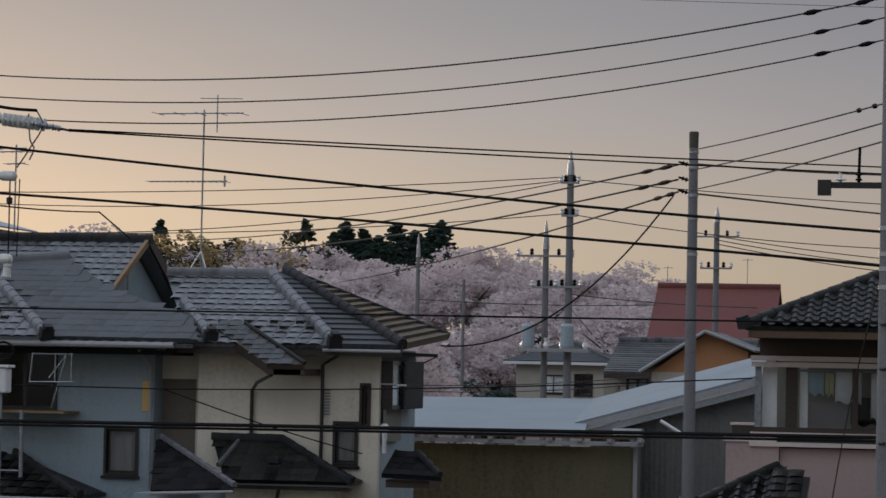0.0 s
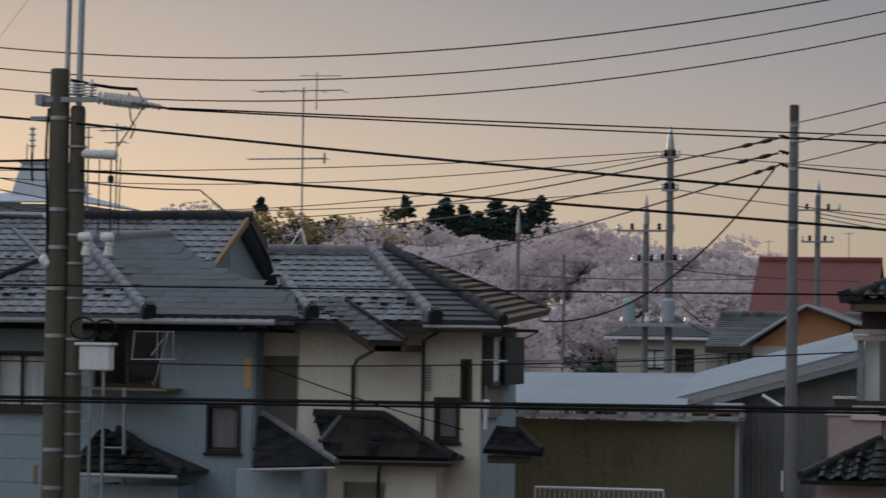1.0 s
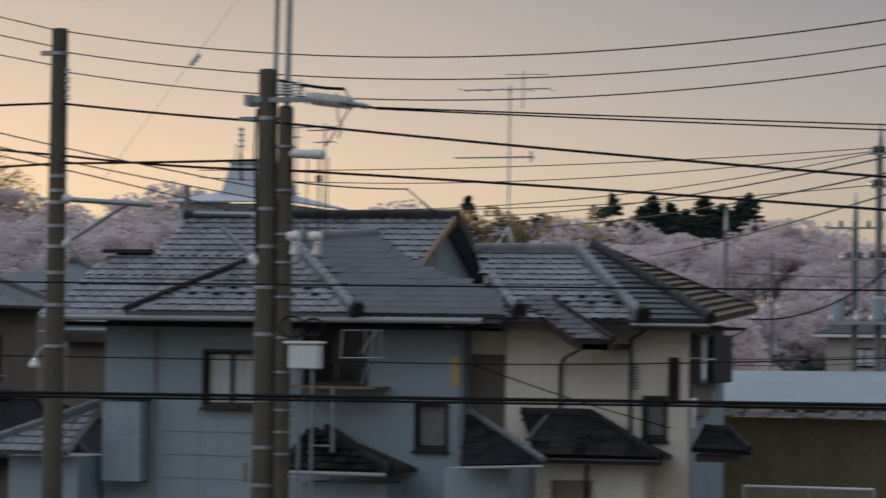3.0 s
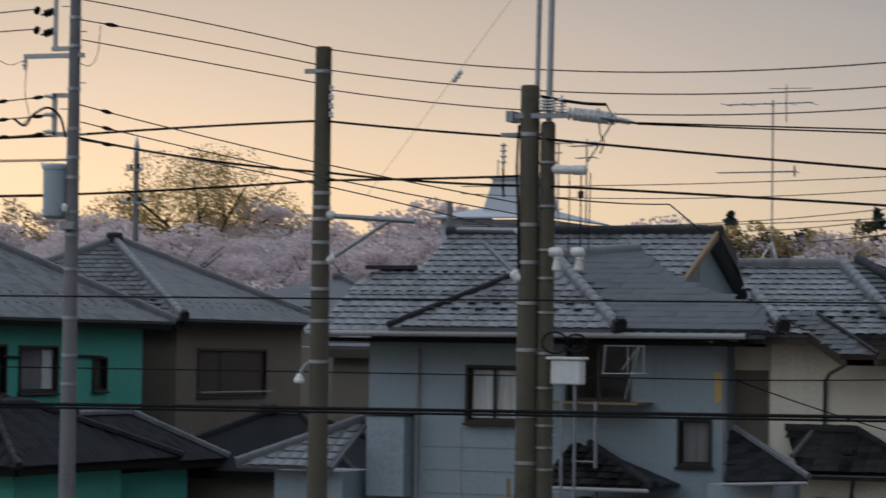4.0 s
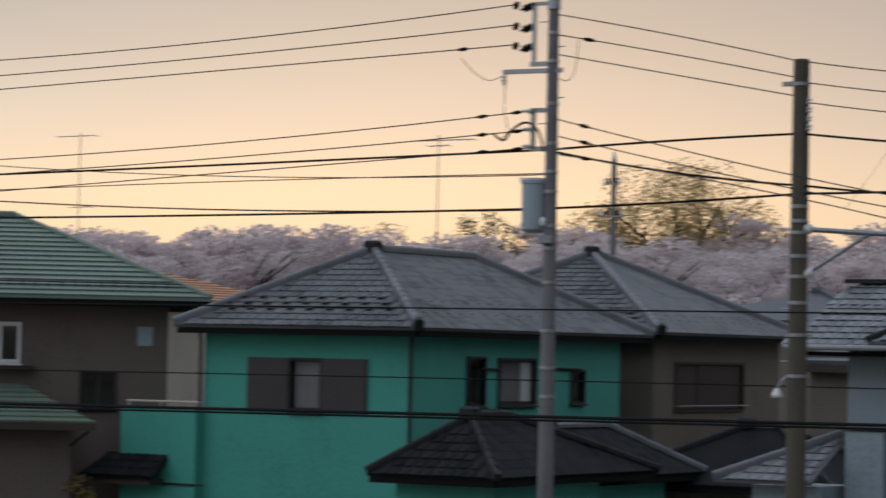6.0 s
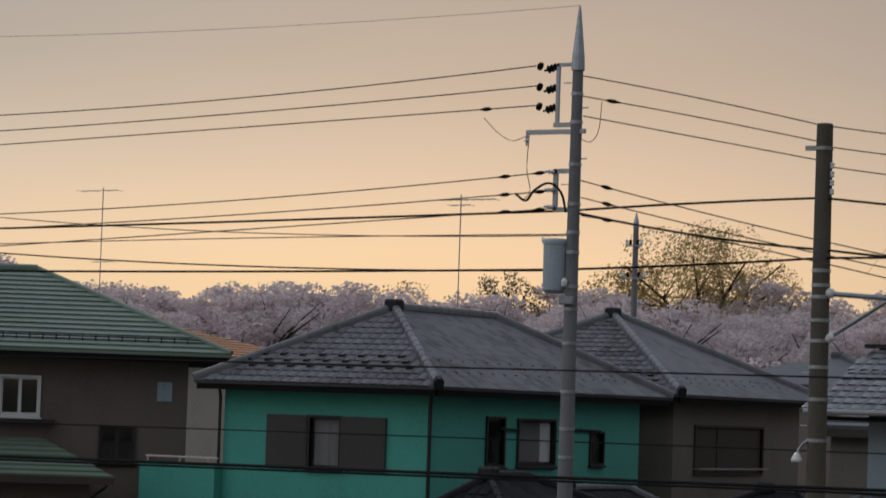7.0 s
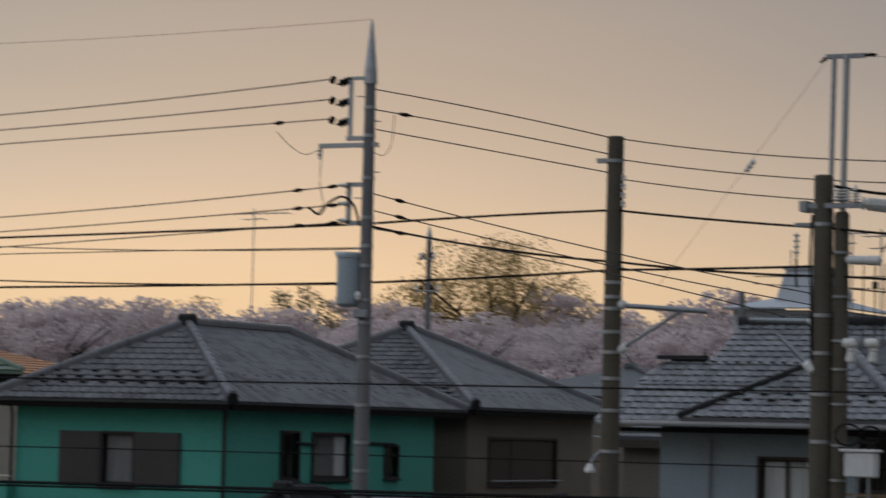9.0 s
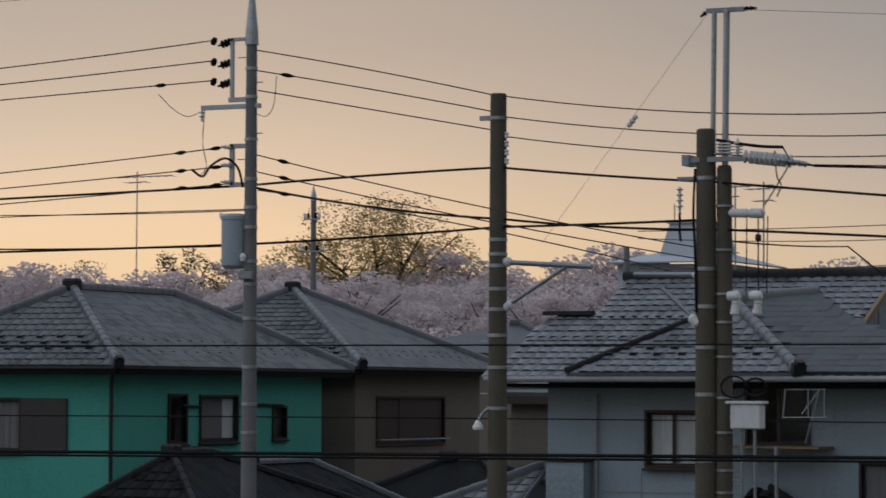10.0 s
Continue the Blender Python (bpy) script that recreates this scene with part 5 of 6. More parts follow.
def transformer_pole():
    x, y = -25.14, 45.0
    h = pole("transformer_pole", x, y, 11.45, 0.095, 0.16, M_CONCRETE_L, "concrete pole with transformer, brackets and pointed steel top", (4.6, 5.1, 5.75, 6.6, 7.2, 7.6, 8.2, 8.55, 9.05, 9.75, 10.5, 11.0))
    part("spire", lathe([(0.12, 0), (0.11, 0.25), (0.085, 0.5), (0.03, 1.05), (0.012, 1.15)], (x, y, 11.42), 12), M_STEEL, h, "pointed galvanised steel top")
    # upper bracket frame with three line insulators
    part("bracket", boxes((x - 0.42, x - 0.36, y - 0.03, y + 0.03, 10.45, 11.55), (x - 0.42, x - 0.08, y - 0.03, y + 0.03, 11.5, 11.56), (x - 0.45, x - 0.05, y - 0.035, y + 0.035, 10.42, 10.5), (x - 1.0, x + 0.18, y - 0.04, y + 0.04, 10.3, 10.38)), M_STEEL, h)
    for z in (11.5, 11.13, 10.78):
        insulator(h, (x - 0.42, y, z), (-1, 0, -0.25), M_BLACK_RUBBER, 3, 0.075)
        part("insulator_cap", lathe([(0.02, 0), (0.075, 0.03), (0.075, 0.07), (0.02, 0.11)], (x - 0.72, y, z + 0.0), 10, (-1, 0, 0.4)), M_BLACK_RUBBER, h)
    insulator(h, (x - 1.0, y, 10.3), (0, 0, -1), M_PORCELAIN, 2, 0.05)
    # middle bracket
    part("bracket", boxes((x - 0.42, x - 0.34, y - 0.03, y + 0.03, 8.95, 9.68), (x - 0.42, x - 0.05, y - 0.03, y + 0.03, 9.6, 9.68), (x - 0.42, x - 0.05, y - 0.03, y + 0.03, 8.92, 9.0)), M_STEEL, h)
    for z in (9.62, 9.3, 9.0):
        insulator(h, (x - 0.4, y - 0.03, z), (-0.5, -1, 0), M_PORCELAIN, 2, 0.045)
    part("jumper", hose([(x - 0.1, y - 0.1, 8.9), (x - 0.2, y - 0.12, 9.25), (x - 0.45, y - 0.12, 9.42), (x - 0.75, y - 0.1, 9.3), (x - 0.95, y - 0.05, 9.12), (x - 1.2, y, 9.25)], 0.022), M_CABLE, h)
    part("jumper", hose([(x - 0.95, y, 10.3), (x - 0.98, y, 9.7), (x - 0.9, y, 9.3), (x - 1.05, y, 9.12)], 0.008), M_WIRE, h)
    part("jumper", hose([(x - 1.9, y, 10.62), (x - 1.6, y, 10.35), (x - 1.3, y, 10.2), (x - 1.0, y, 10.28)], 0.007), M_WIRE, h)
    part("jumper", hose([(x + 0.5, y, 10.85), (x + 0.45, y, 10.35), (x + 0.3, y, 10.15), (x + 0.1, y, 10.2)], 0.007), M_WIRE, h)
    # transformer can
    tr = part("transformer", lathe([(0.17, 0), (0.22, 0.05), (0.225, 0.85), (0.24, 0.86), (0.24, 0.92), (0.2, 0.96)], (x - 0.33, y, 7.48), 20), M_TRANSF, h, "blue-grey cylindrical transformer can")
    part("lid_bushing", lathe([(0.03, 0), (0.05, 0.05), (0.03, 0.1), (0.05, 0.14), (0.02, 0.2)], (x - 0.5, y, 8.3), 10, (-0.7, 0, 1)), M_PORCELAIN, tr)
    part("hanger", boxes((x - 0.14, x + 0.02, y - 0.05, y + 0.05, 7.5, 7.58), (x - 0.14, x + 0.02, y - 0.05, y + 0.05, 8.25, 8.33)), M_STEEL, tr)
    part("fuse_box", soft_box(x - 0.14, x + 0.14, y - 0.2, y - 0.12, 7.28, 7.42), M_GREY_STEEL, h)
    part("terminal", lathe([(0.05, 0), (0.06, 0.08), (0.03, 0.14)], (x - 0.05, y - 0.17, 7.6), 10), M_PORCELAIN, h)
    steps(h, x, y, 8.5, 11.2, 0.12)


transformer_pole()


def brown_pole():
    x, y = -20.82, 46.0
    h = pole("street_light_pole", x, y, 10.48, 0.14, 0.19, M_CONCRETE, "brown concrete pole with steel bands and a small street lamp", (5.05, 5.75, 6.3, 6.75, 7.1, 7.5, 7.7, 7.95, 10.05))
    part("bracket", boxes((x - 0.34, x - 0.1, y - 0.04, y + 0.04, 10.02, 10.1)), M_STEEL, h)
    for z in (9.25, 9.4, 9.55, 9.7):
        part("spool", lathe([(0.03, 0), (0.045, 0.02), (0.03, 0.05), (0.045, 0.08), (0.03, 0.1)], (x + 0.18, y - 0.05, z), 8), M_PORCELAIN, h)
    # cantilever arm with strut
    arm = part("arm", rods(((x + 0.12, y, 7.56), (x + 1.75, y, 7.46), 0.045), ((x + 0.2, y, 6.82), (x + 1.3, y, 7.48), 0.035)), M_GREY_STEEL, h)
    part("arm_cap", lathe([(0.05, 0), (0.085, 0.03), (0.085, 0.12), (0.05, 0.16)], (x + 0.1, y, 7.57), 12, (1, 0, -0.06)), M_PORCELAIN, arm)
    part("arm_cap", lathe([(0.05, 0), (0.08, 0.03), (0.08, 0.14), (0.04, 0.18)], (x + 0.12, y, 6.76), 12, (1, 0, 0.6)), M_PORCELAIN, arm)
    lamp = part("lamp_bracket", pipe([(x - 0.12, y - 0.1, 5.05), (x - 0.2, y - 0.14, 4.98), (x - 0.28, y - 0.16, 4.85)], 0.03), M_GREY_STEEL, h)
    part("lamp_head", lathe([(0.09, 0), (0.1, 0.04), (0.06, 0.12), (0.03, 0.16)], (x - 0.29, y - 0.16, 4.68), 14), M_PORCELAIN, lamp, "small white lamp head")
    steps(h, x, y, 5.3, 7.3, 0.17)


brown_pole()


def twin_pole():
    h = pole("twin_pole", -16.27, 44.0, 9.54, 0.155, 0.19, M_CONCRETE, "pair of brown concrete poles with tall steel masts and insulators", (2.9, 3.5, 4.25, 5.3, 6.05, 6.7, 7.3, 8.75))
    part("shaft", lathe([(0.15, 0), (0.12, 8.9), (0.1, 8.95)], (-15.98, 44.05, 0), 18), M_CONCRETE, h)
    for z in (3.4, 3.75, 4.1, 4.7, 5.25, 5.9, 6.45, 6.9, 7.6, 8.3):
        part("steel_band", lathe([(0.14, -0.02), (0.15, -0.018), (0.15, 0.018), (0.14, 0.02)], (-15.98, 44.05, z), 18), M_STEEL, h)
    steps(h, -15.98, 44.05, 2.6, 8.6, 0.13)
    for x in (-16.16, -15.95):
        part("mast", rods(((x, 44.0, 8.95), (x + 0.03, 44.0, 11.45), 0.052 if x > -16 else 0.042), n=10), M_STEEL, h)
    part("mast_head", boxes((-16.26, -15.62, 43.96, 44.04, 11.4, 11.47)), M_GREY_STEEL, h)
    insulator(h, (-15.62, 44, 11.44), (1, 0, 0), M_BLACK_RUBBER, 2, 0.04)
    insulator(h, (-16.26, 44, 11.42), (-1, 0, -0.7), M_BLACK_RUBBER, 1, 0.04)
    # cross arm with dead-end insulators
    part("cross_arm", boxes((-16.62, -15.3, 43.86, 43.96, 9.0, 9.08), (-16.62, -16.5, 43.82, 44.2, 8.95, 9.12)), M_GREY_STEEL, h)
    for i, y in enumerate((43.75, 43.95, 44.15)):
        s = insulator(h, (-15.55 + 0.05 * i, y, 9.06), (1, 0, -0.12), M_PORCELAIN, 7, 0.11, 0.085)
        part("clamp", rods(((-15.0, y, 8.99), (-14.46, y * 0.6 + 17.6, 8.9), 0.016)), M_DARK_METAL, h)
        insulator(h, (-14.98, y, 8.985), (1, (17.6 - 0.4 * y) * 1.8, -0.15), M_GREY_STEEL, 4, 0.05, 0.1)
    for x in (-16.0, -15.85, -15.7):
        insulator(h, (x, 43.9, 9.1), (0, 0, 1), M_PORCELAIN, 4, 0.09, 0.05)
    part("jumper", hose([(-16.05, 43.9, 9.35), (-15.7, 43.85, 9.28), (-15.3, 43.85, 9.22), (-14.95, 43.9, 9.2)], 0.028), M_CABLE, h)
    part("jumper", hose([(-14.95, 43.9, 9.2), (-14.85, 43.9, 8.95), (-15.05, 43.9, 8.6), (-15.25, 43.9, 8.3)], 0.012), M_WIRE, h)
    part("jumper", hose([(-15.1, 43.95, 9.15), (-15.05, 43.9, 8.75), (-14.98, 43.9, 8.6), (-15.05, 43.9, 8.42)], 0.012), M_WIRE, h)
    # side arm with hanging fuse
    part("side_arm", boxes((-16.75, -16.15, 43.95, 44.05, 8.72, 8.78)), M_GREY_STEEL, h)
    insulator(h, (-16.72, 44, 8.62), (0, 0, -1), M_PORCELAIN, 4, 0.06, 0.09)
    part("jumper", hose([(-16.72, 44, 8.25), (-16.72, 44, 7.9), (-16.7, 44, 7.75)], 0.02), M_CABLE, h)
    part("drop_cable", hose([(-16.42, 43.9, 8.9), (-16.43, 43.85, 8.2), (-16.4, 43.85, 7.5), (-16.38, 43.85, 6.6)], 0.022), M_CABLE, h)
    # white cable closure
    part("closure", lathe([(0.03, 0), (0.07, 0.04), (0.075, 0.3), (0.06, 0.34), (0.08, 0.36), (0.08, 0.56), (0.03, 0.6)], (-15.85, 43.9, 8.18), 14, (1, 0, -0.03)), M_PORCELAIN, h, "white cylindrical cable closure")
    part("closure", lathe([(0.02, 0), (0.05, 0.02), (0.05, 0.1), (0.02, 0.12)], (-15.36, 43.9, 7.72), 10), M_DARK_METAL, h)
    part("jumper", rods(((-15.36, 43.9, 8.12), (-15.36, 43.9, 6.9), 0.012), ((-15.55, 43.9, 8.12), (-15.56, 43.9, 6.9), 0.01), ((-15.2, 43.9, 8.12), (-15.22, 43.9, 6.9), 0.01), n=5), M_CABLE, h)
    for x in (-15.75, -15.38):
        part("arrester", lathe([(0.05, 0), (0.08, 0.03), (0.06, 0.18), (0.07, 0.2), (0.05, 0.3)], (x, 43.88, 6.55), 12, (0.1, 0, 1)), M_PORCELAIN, h)
        part("arrester", lathe([(0.07, 0), (0.08, 0.04), (0.08, 0.16), (0.05, 0.2)], (x - 0.1, 43.85, 6.86), 12, (1, 0, 0)), M_PORCELAIN, h)
    # brace and arm with white caps
    part("arm", rods(((-17.5, 44, 7.23), (-16.4, 44, 7.21), 0.045), ((-17.0, 43.95, 7.0), (-16.45, 43.95, 6.5), 0.035)), M_GREY_STEEL, h)
    part("arm_cap", lathe([(0.04, 0), (0.065, 0.03), (0.065, 0.13), (0.04, 0.16)], (-16.48, 43.95, 7.2), 12, (1, 0, 0)), M_PORCELAIN, h)
    part("arm_cap", lathe([(0.05, 0), (0.085, 0.05), (0.075, 0.18), (0.03, 0.22)], (-16.5, 43.9, 6.55), 12, (0.7, 0, -0.75)), M_PORCELAIN, h)
    # switch box
    bx = part("switch_box", soft_box(-15.78, -15.28, 43.75, 44.0, 4.76, 5.15, 0.02), M_WHITE_BOX, h, "white enamelled switch box")
    part("box_lid", soft_box(-15.85, -15.24, 43.72, 44.03, 5.155, 5.2, 0.008), M_WHITE_BOX, bx)
    part("conduit", rods(((-15.62, 43.85, 4.76), (-15.62, 43.85, 0.1), 0.025), ((-15.4, 43.85, 4.76), (-15.4, 43.85, 0.1), 0.025)), M_GREY_STEEL, bx)
    part("cable_loop", pipe([(-15.75 + 0.22 * math.cos(a), 43.85, 5.42 + 0.17 * math.sin(a)) for a in [i * 0.5 for i in range(13)]], 0.018), M_CABLE, h)
    part("cable_loop", pipe([(-15.38 + 0.18 * math.cos(a), 43.82, 5.42 + 0.14 * math.sin(a)) for a in [i * 0.5 for i in range(13)]], 0.02), M_CABLE, h)
    part("marker_plate", boxes((-16.52, -16.46, 43.8, 43.83, 2.95, 3.25)), M_TAN, h)


twin_pole()


def corner_pole():
    x, y = -1.5, 40.0
    h = pole("grey_pole", x, y, 12.5, 0.13, 0.19, M_CONCRETE_L, "pale grey concrete pole with a steel side arm", (6.5, 6.75, 6.95, 7.3))
    part("side_arm", boxes((-2.48, -1.62, 39.95, 40.05, 7.84, 7.92), (-2.5, -2.32, 39.93, 40.07, 7.74, 7.95)), M_DARK_METAL, h)
    insulator(h, (-2.2, 40, 7.92), (0, 0, 1), M_PORCELAIN, 1, 0.09)
    insulator(h, (-1.95, 40, 7.92), (0, 0, 1), M_BLACK_RUBBER, 2, 0.05)
    part("rod", rods(((-1.95, 40, 7.95), (-1.94, 40, 8.4), 0.02)), M_BLACK_RUBBER, h)

    for z in (6.0, 5.4, 4.4, 3.2):
        part("bolt", rods(((x - 0.12, y - 0.13, z), (x - 0.05, y - 0.2, z), 0.02)), M_DARK_METAL, h)


corner_pole()


def grey_line_pole():
    x, y = -5.98, 57.0
    h = pole("grey_line_pole", x, y, 9.95, 0.085, 0.14, M_CONCRETE_L, "slender grey concrete pole with line insulators", (9.6, 9.3, 8.75, 8.3, 7.6), base=0.0)
    part("cap", lathe([(0.09, 0), (0.095, 0.3), (0.08, 0.32)], (x, y, 9.68), 14), M_CONCRETE, h)
    for i, z in enumerate((9.35, 9.05, 8.8)):
        insulator(h, (x - 0.1, y, z), (-1, 0, 0.3), M_BLACK_RUBBER, 2, 0.05)
    part("marker_plate", boxes((x - 0.16, x - 0.12, y - 0.16, y - 0.13, 2.5, 2.9)), M_ALU, h)
    # white bracket lamp
    part("lamp_arm", rods(((x - 0.55, y - 0.1, 4.35), (x - 0.12, y - 0.1, 4.1), 0.035)), M_ALU, h, "white lamp arm")


grey_line_pole()


def far_pole(x, y, top, r=0.14, arms=(), can=None, spike=0.0):
    """A distant pole: cross arms at heights with pin insulators, and perhaps a transformer can."""
    b = ground_height(x, y)
    h = pole("distant_pole", x, y, top, r * 0.75, r, M_CONCRETE_L, "distant concrete pole with cross arms", (), b)
    if spike:
        part("spire", lathe([(r * 0.9, 0), (r * 0.7, spike * 0.4), (0.02, spike)], (x, y, top), 10), M_STEEL, h)
    for z, w in arms:
        part("cross_arm", boxes((x - w, x + w, y - 0.19, y - 0.11, z, z + 0.08)), M_GREY_STEEL, h)
        for k in range(5):
            if k != 2:
                u = x - w * 0.95 + w * 1.9 * k / 4
                part("insulator", lathe([(0.03, 0), (0.09, 0.04), (0.05, 0.14), (0.09, 0.17), (0.03, 0.25)], (u, y - 0.15, z + 0.08), 8), M_BLACK_RUBBER if k % 2 else M_PORCELAIN, h)
    if can:
        part("transformer", lathe([(0.22, 0), (0.25, 0.1), (0.25, 0.85), (0.18, 0.95)], (x + 0.05 if spike < 1 else x - 0.55, y - 0.5, can), 14), M_TRANSF, h)
        part("platform", boxes((x - 0.9, x + 0.9, y - 0.75, y - 0.15, can - 0.12, can)), M_STEEL, h)
        for u in (-0.75, 0.75):
            part("cutout", lathe([(0.06, 0), (0.12, 0.1), (0.06, 0.25), (0.1, 0.4)], (x + u, y - 0.5, can), 8), M_PORCELAIN, h)
    return h


far_pole(-16.2, 110, 12.7, 0.17, [(12.35, 0.35), (11.1, 0.3), (8.4, 0.5)], 6.1, 0.9)
far_pole(-17.25, 111, 9.9, 0.15, [(9.6, 1.1), (8.4, 0.5)], 6.1, 1.1)
far_pole(-12.55, 130, 12.0, 0.16, [(11.3, 1.0), (9.9, 0.7)], None, 0.7)
far_pole(-34.05, 170, 11.8, 0.15, [], None, 1.4)
far_pole(-27.6, 150, 9.9, 0.1)
far_pole(-63.7, 120, 14.2, 0.17, [(13.3, 0.4), (11.8, 0.6)], None, 0.7)
far_pole(-24.85, 62, 8.65, 0.09)
far_pole(-9.4, 140, 9.0, 0.1, [(8.2, 0.6)])


# ---- cables ----
def cable(name, p, q, sag, r, covers=(), n=28):
    """A sagging line from p to q; covers: where along it the black insulating covers sit."""
    p, q = Vector(p), Vector(q)
    pts = [p.lerp(q, i / n) - Vector((0, 0, 4 * sag * (i / n) * (1 - i / n))) for i in range(n + 1)]
    mat = M_CABLE if r > 0.0125 and name != "distant_line" else M_WIRE
    ob = part(name, pipe(pts, r, 6), mat, None)
    PLACE[ob] = Matrix()
    for s in covers:
        at = p.lerp(q, s) - Vector((0, 0, 4 * sag * s * (1 - s)))
        way = (q - p) - Vector((0, 0, 4 * sag * (1 - 2 * s)))
        c, k = r + 0.022, (3.0 if name == "distant_line" else 0.85)
        part("line_cover", lathe([(r, -0.16 * k), (c, -0.08 * k), (c * 1.1, 0.02 * k), (c * 0.6, 0.1 * k), (r, 0.16 * k)], at, 8, way), M_BLACK_RUBBER, ob)
    words = {"high_voltage_line": "thin dark high-voltage line strung between poles", "messenger_cable": "thick black messenger cable strung between poles",
             "heavy_cable": "heavy black cable bundle along the lane", "guy_wire": "slanting guy wire from a grey pole", "stay_wire": "slanting thin stay wire from a mast"}
    return tagged(ob, words.get(name, "thin dark overhead cable strung between poles"), "overhead cable", "overhead cables")


cable("high_voltage_line", (-25.04, 45.0, 11.32), (-20.88, 46.0, 10.45), -0.03, 0.012)
cable("high_voltage_line", (-20.83, 46.0, 10.45), (-1.54, 38.0, 10.18), 0.80, 0.012, (0.95, 0.985))
cable("high_voltage_line", (-25.99, 45.0, 11.53), (-44.65, 47.0, 11.18), 0.18, 0.012)
cable("low_voltage_line", (-25.02, 45.0, 9.47), (-16.26, 44.0, 7.62), 0.08, 0.012, (0.065,))
cable("low_voltage_line", (-25.51, 45.0, 9.64), (-44.51, 47.0, 9.06), 0.16, 0.012, (0.02, 0.06))
cable("low_voltage_line", (-6.04, 57.0, 9.63), (-1.60, 40.0, 9.00), 0.03, 0.012, (0.9, 0.96))
cable("high_voltage_line", (-25.03, 45.0, 10.96), (-20.87, 46.0, 10.16), -0.02, 0.012, (0.13,))
cable("high_voltage_line", (-20.82, 46.0, 10.09), (-1.78, 44.0, 10.65), 0.90, 0.012, (0.95, 0.985))
cable("high_voltage_line", (-25.97, 45.0, 11.17), (-44.62, 47.0, 10.77), 0.09, 0.012)
cable("low_voltage_line", (-25.00, 45.0, 9.17), (-16.25, 44.0, 7.44), 0.07, 0.012, (0.065,))
cable("low_voltage_line", (-25.50, 45.0, 9.30), (-44.49, 47.0, 8.70), 0.09, 0.012, (0.02, 0.06))
cable("low_voltage_line", (-6.04, 57.0, 9.24), (-1.60, 40.0, 8.74), 0.04, 0.012)
cable("high_voltage_line", (-25.01, 45.0, 10.61), (-20.86, 46.0, 9.84), 0.00, 0.012)
cable("high_voltage_line", (-20.81, 46.0, 9.75), (-1.77, 44.0, 10.32), 0.90, 0.012, (0.95, 0.985))
cable("high_voltage_line", (-25.96, 45.0, 10.82), (-44.60, 47.0, 10.42), 0.01, 0.012, (0.06,))
cable("low_voltage_line", (-24.99, 45.0, 8.85), (-16.25, 44.0, 7.12), -0.11, 0.012, (0.065,))
cable("low_voltage_line", (-25.49, 45.0, 8.98), (-44.46, 47.0, 8.23), -0.00, 0.012, (0.02, 0.06))
cable("low_voltage_line", (-6.03, 57.0, 8.85), (-1.59, 40.0, 8.49), 0.03, 0.012)
cable("messenger_cable", (-25.17, 45.0, 8.94), (-20.84, 46.0, 9.20), -0.02, 0.023)
cable("messenger_cable", (-20.80, 46.0, 9.20), (-16.16, 44.0, 8.69), 0.02, 0.023)
cable("messenger_cable", (-16.16, 44.0, 8.69), (-1.58, 40.0, 7.25), 0.06, 0.023)
cable("messenger_cable", (-25.17, 45.0, 8.94), (-44.49, 47.0, 8.76), 0.02, 0.023)
cable("messenger_cable", (-25.17, 45.0, 8.92), (-20.81, 46.0, 8.31), 0.08, 0.023)
cable("messenger_cable", (-20.77, 46.0, 8.31), (-15.95, 44.0, 7.92), 0.05, 0.023)
cable("messenger_cable", (-15.95, 44.0, 7.92), (-1.57, 40.0, 6.79), -0.04, 0.023)
cable("messenger_cable", (-16.24, 44.0, 8.09), (-20.81, 46.0, 8.17), 0.01, 0.023)
cable("messenger_cable", (-20.81, 46.0, 8.17), (-25.33, 45.0, 7.90), 0.02, 0.023)
cable("messenger_cable", (-25.33, 45.0, 7.90), (-44.44, 47.0, 7.96), 0.04, 0.023)
cable("telephone_cable", (-25.33, 45.0, 7.88), (-45.43, 48.0, 8.71), 0.20, 0.0162)
cable("telephone_cable", (-25.18, 45.0, 8.50), (-47.38, 50.0, 9.76), 0.28, 0.0108)
cable("telephone_cable", (-25.19, 45.0, 8.52), (-45.42, 48.0, 8.46), -0.06, 0.0108)
cable("power_cable", (-14.46, 44.0, 8.91), (-2.26, 57.0, 9.33), 0.02, 0.015)
cable("power_cable", (-14.46, 44.0, 8.89), (-2.26, 57.0, 9.20), 0.03, 0.015)
cable("distant_line", (-16.25, 110.0, 12.63), (-43.60, 110.0, 11.87), 0.27, 0.02)
cable("distant_line", (-16.24, 110.0, 12.52), (-43.59, 110.0, 11.58), 0.64, 0.02)
cable("distant_line", (-16.24, 110.0, 12.48), (-43.55, 110.0, 10.46), 0.94, 0.02)
cable("distant_line", (-16.22, 110.0, 11.24), (-43.55, 110.0, 10.35), 0.43, 0.02)
cable("distant_line", (-16.09, 110.0, 12.53), (-1.61, 110.0, 11.56), 0.08, 0.02)
cable("distant_line", (-16.07, 110.0, 11.19), (-1.59, 110.0, 9.99), 0.28, 0.02)
cable("distant_line", (-6.28, 57.0, 9.35), (-34.82, 120.0, 10.47), 0.39, 0.02, (0.012, 0.03))
cable("distant_line", (-6.28, 57.0, 9.06), (-37.31, 120.0, 10.08), 0.66, 0.02, (0.012, 0.03))
cable("distant_line", (-6.27, 57.0, 8.82), (-27.41, 120.0, 8.78), 0.18, 0.02, (0.012, 0.03))
cable("distant_line", (-5.97, 57.0, 9.37), (-1.04, 70.0, 10.05), 0.06, 0.02)
cable("distant_line", (-5.96, 57.0, 8.79), (-1.02, 70.0, 8.99), 0.02, 0.02)
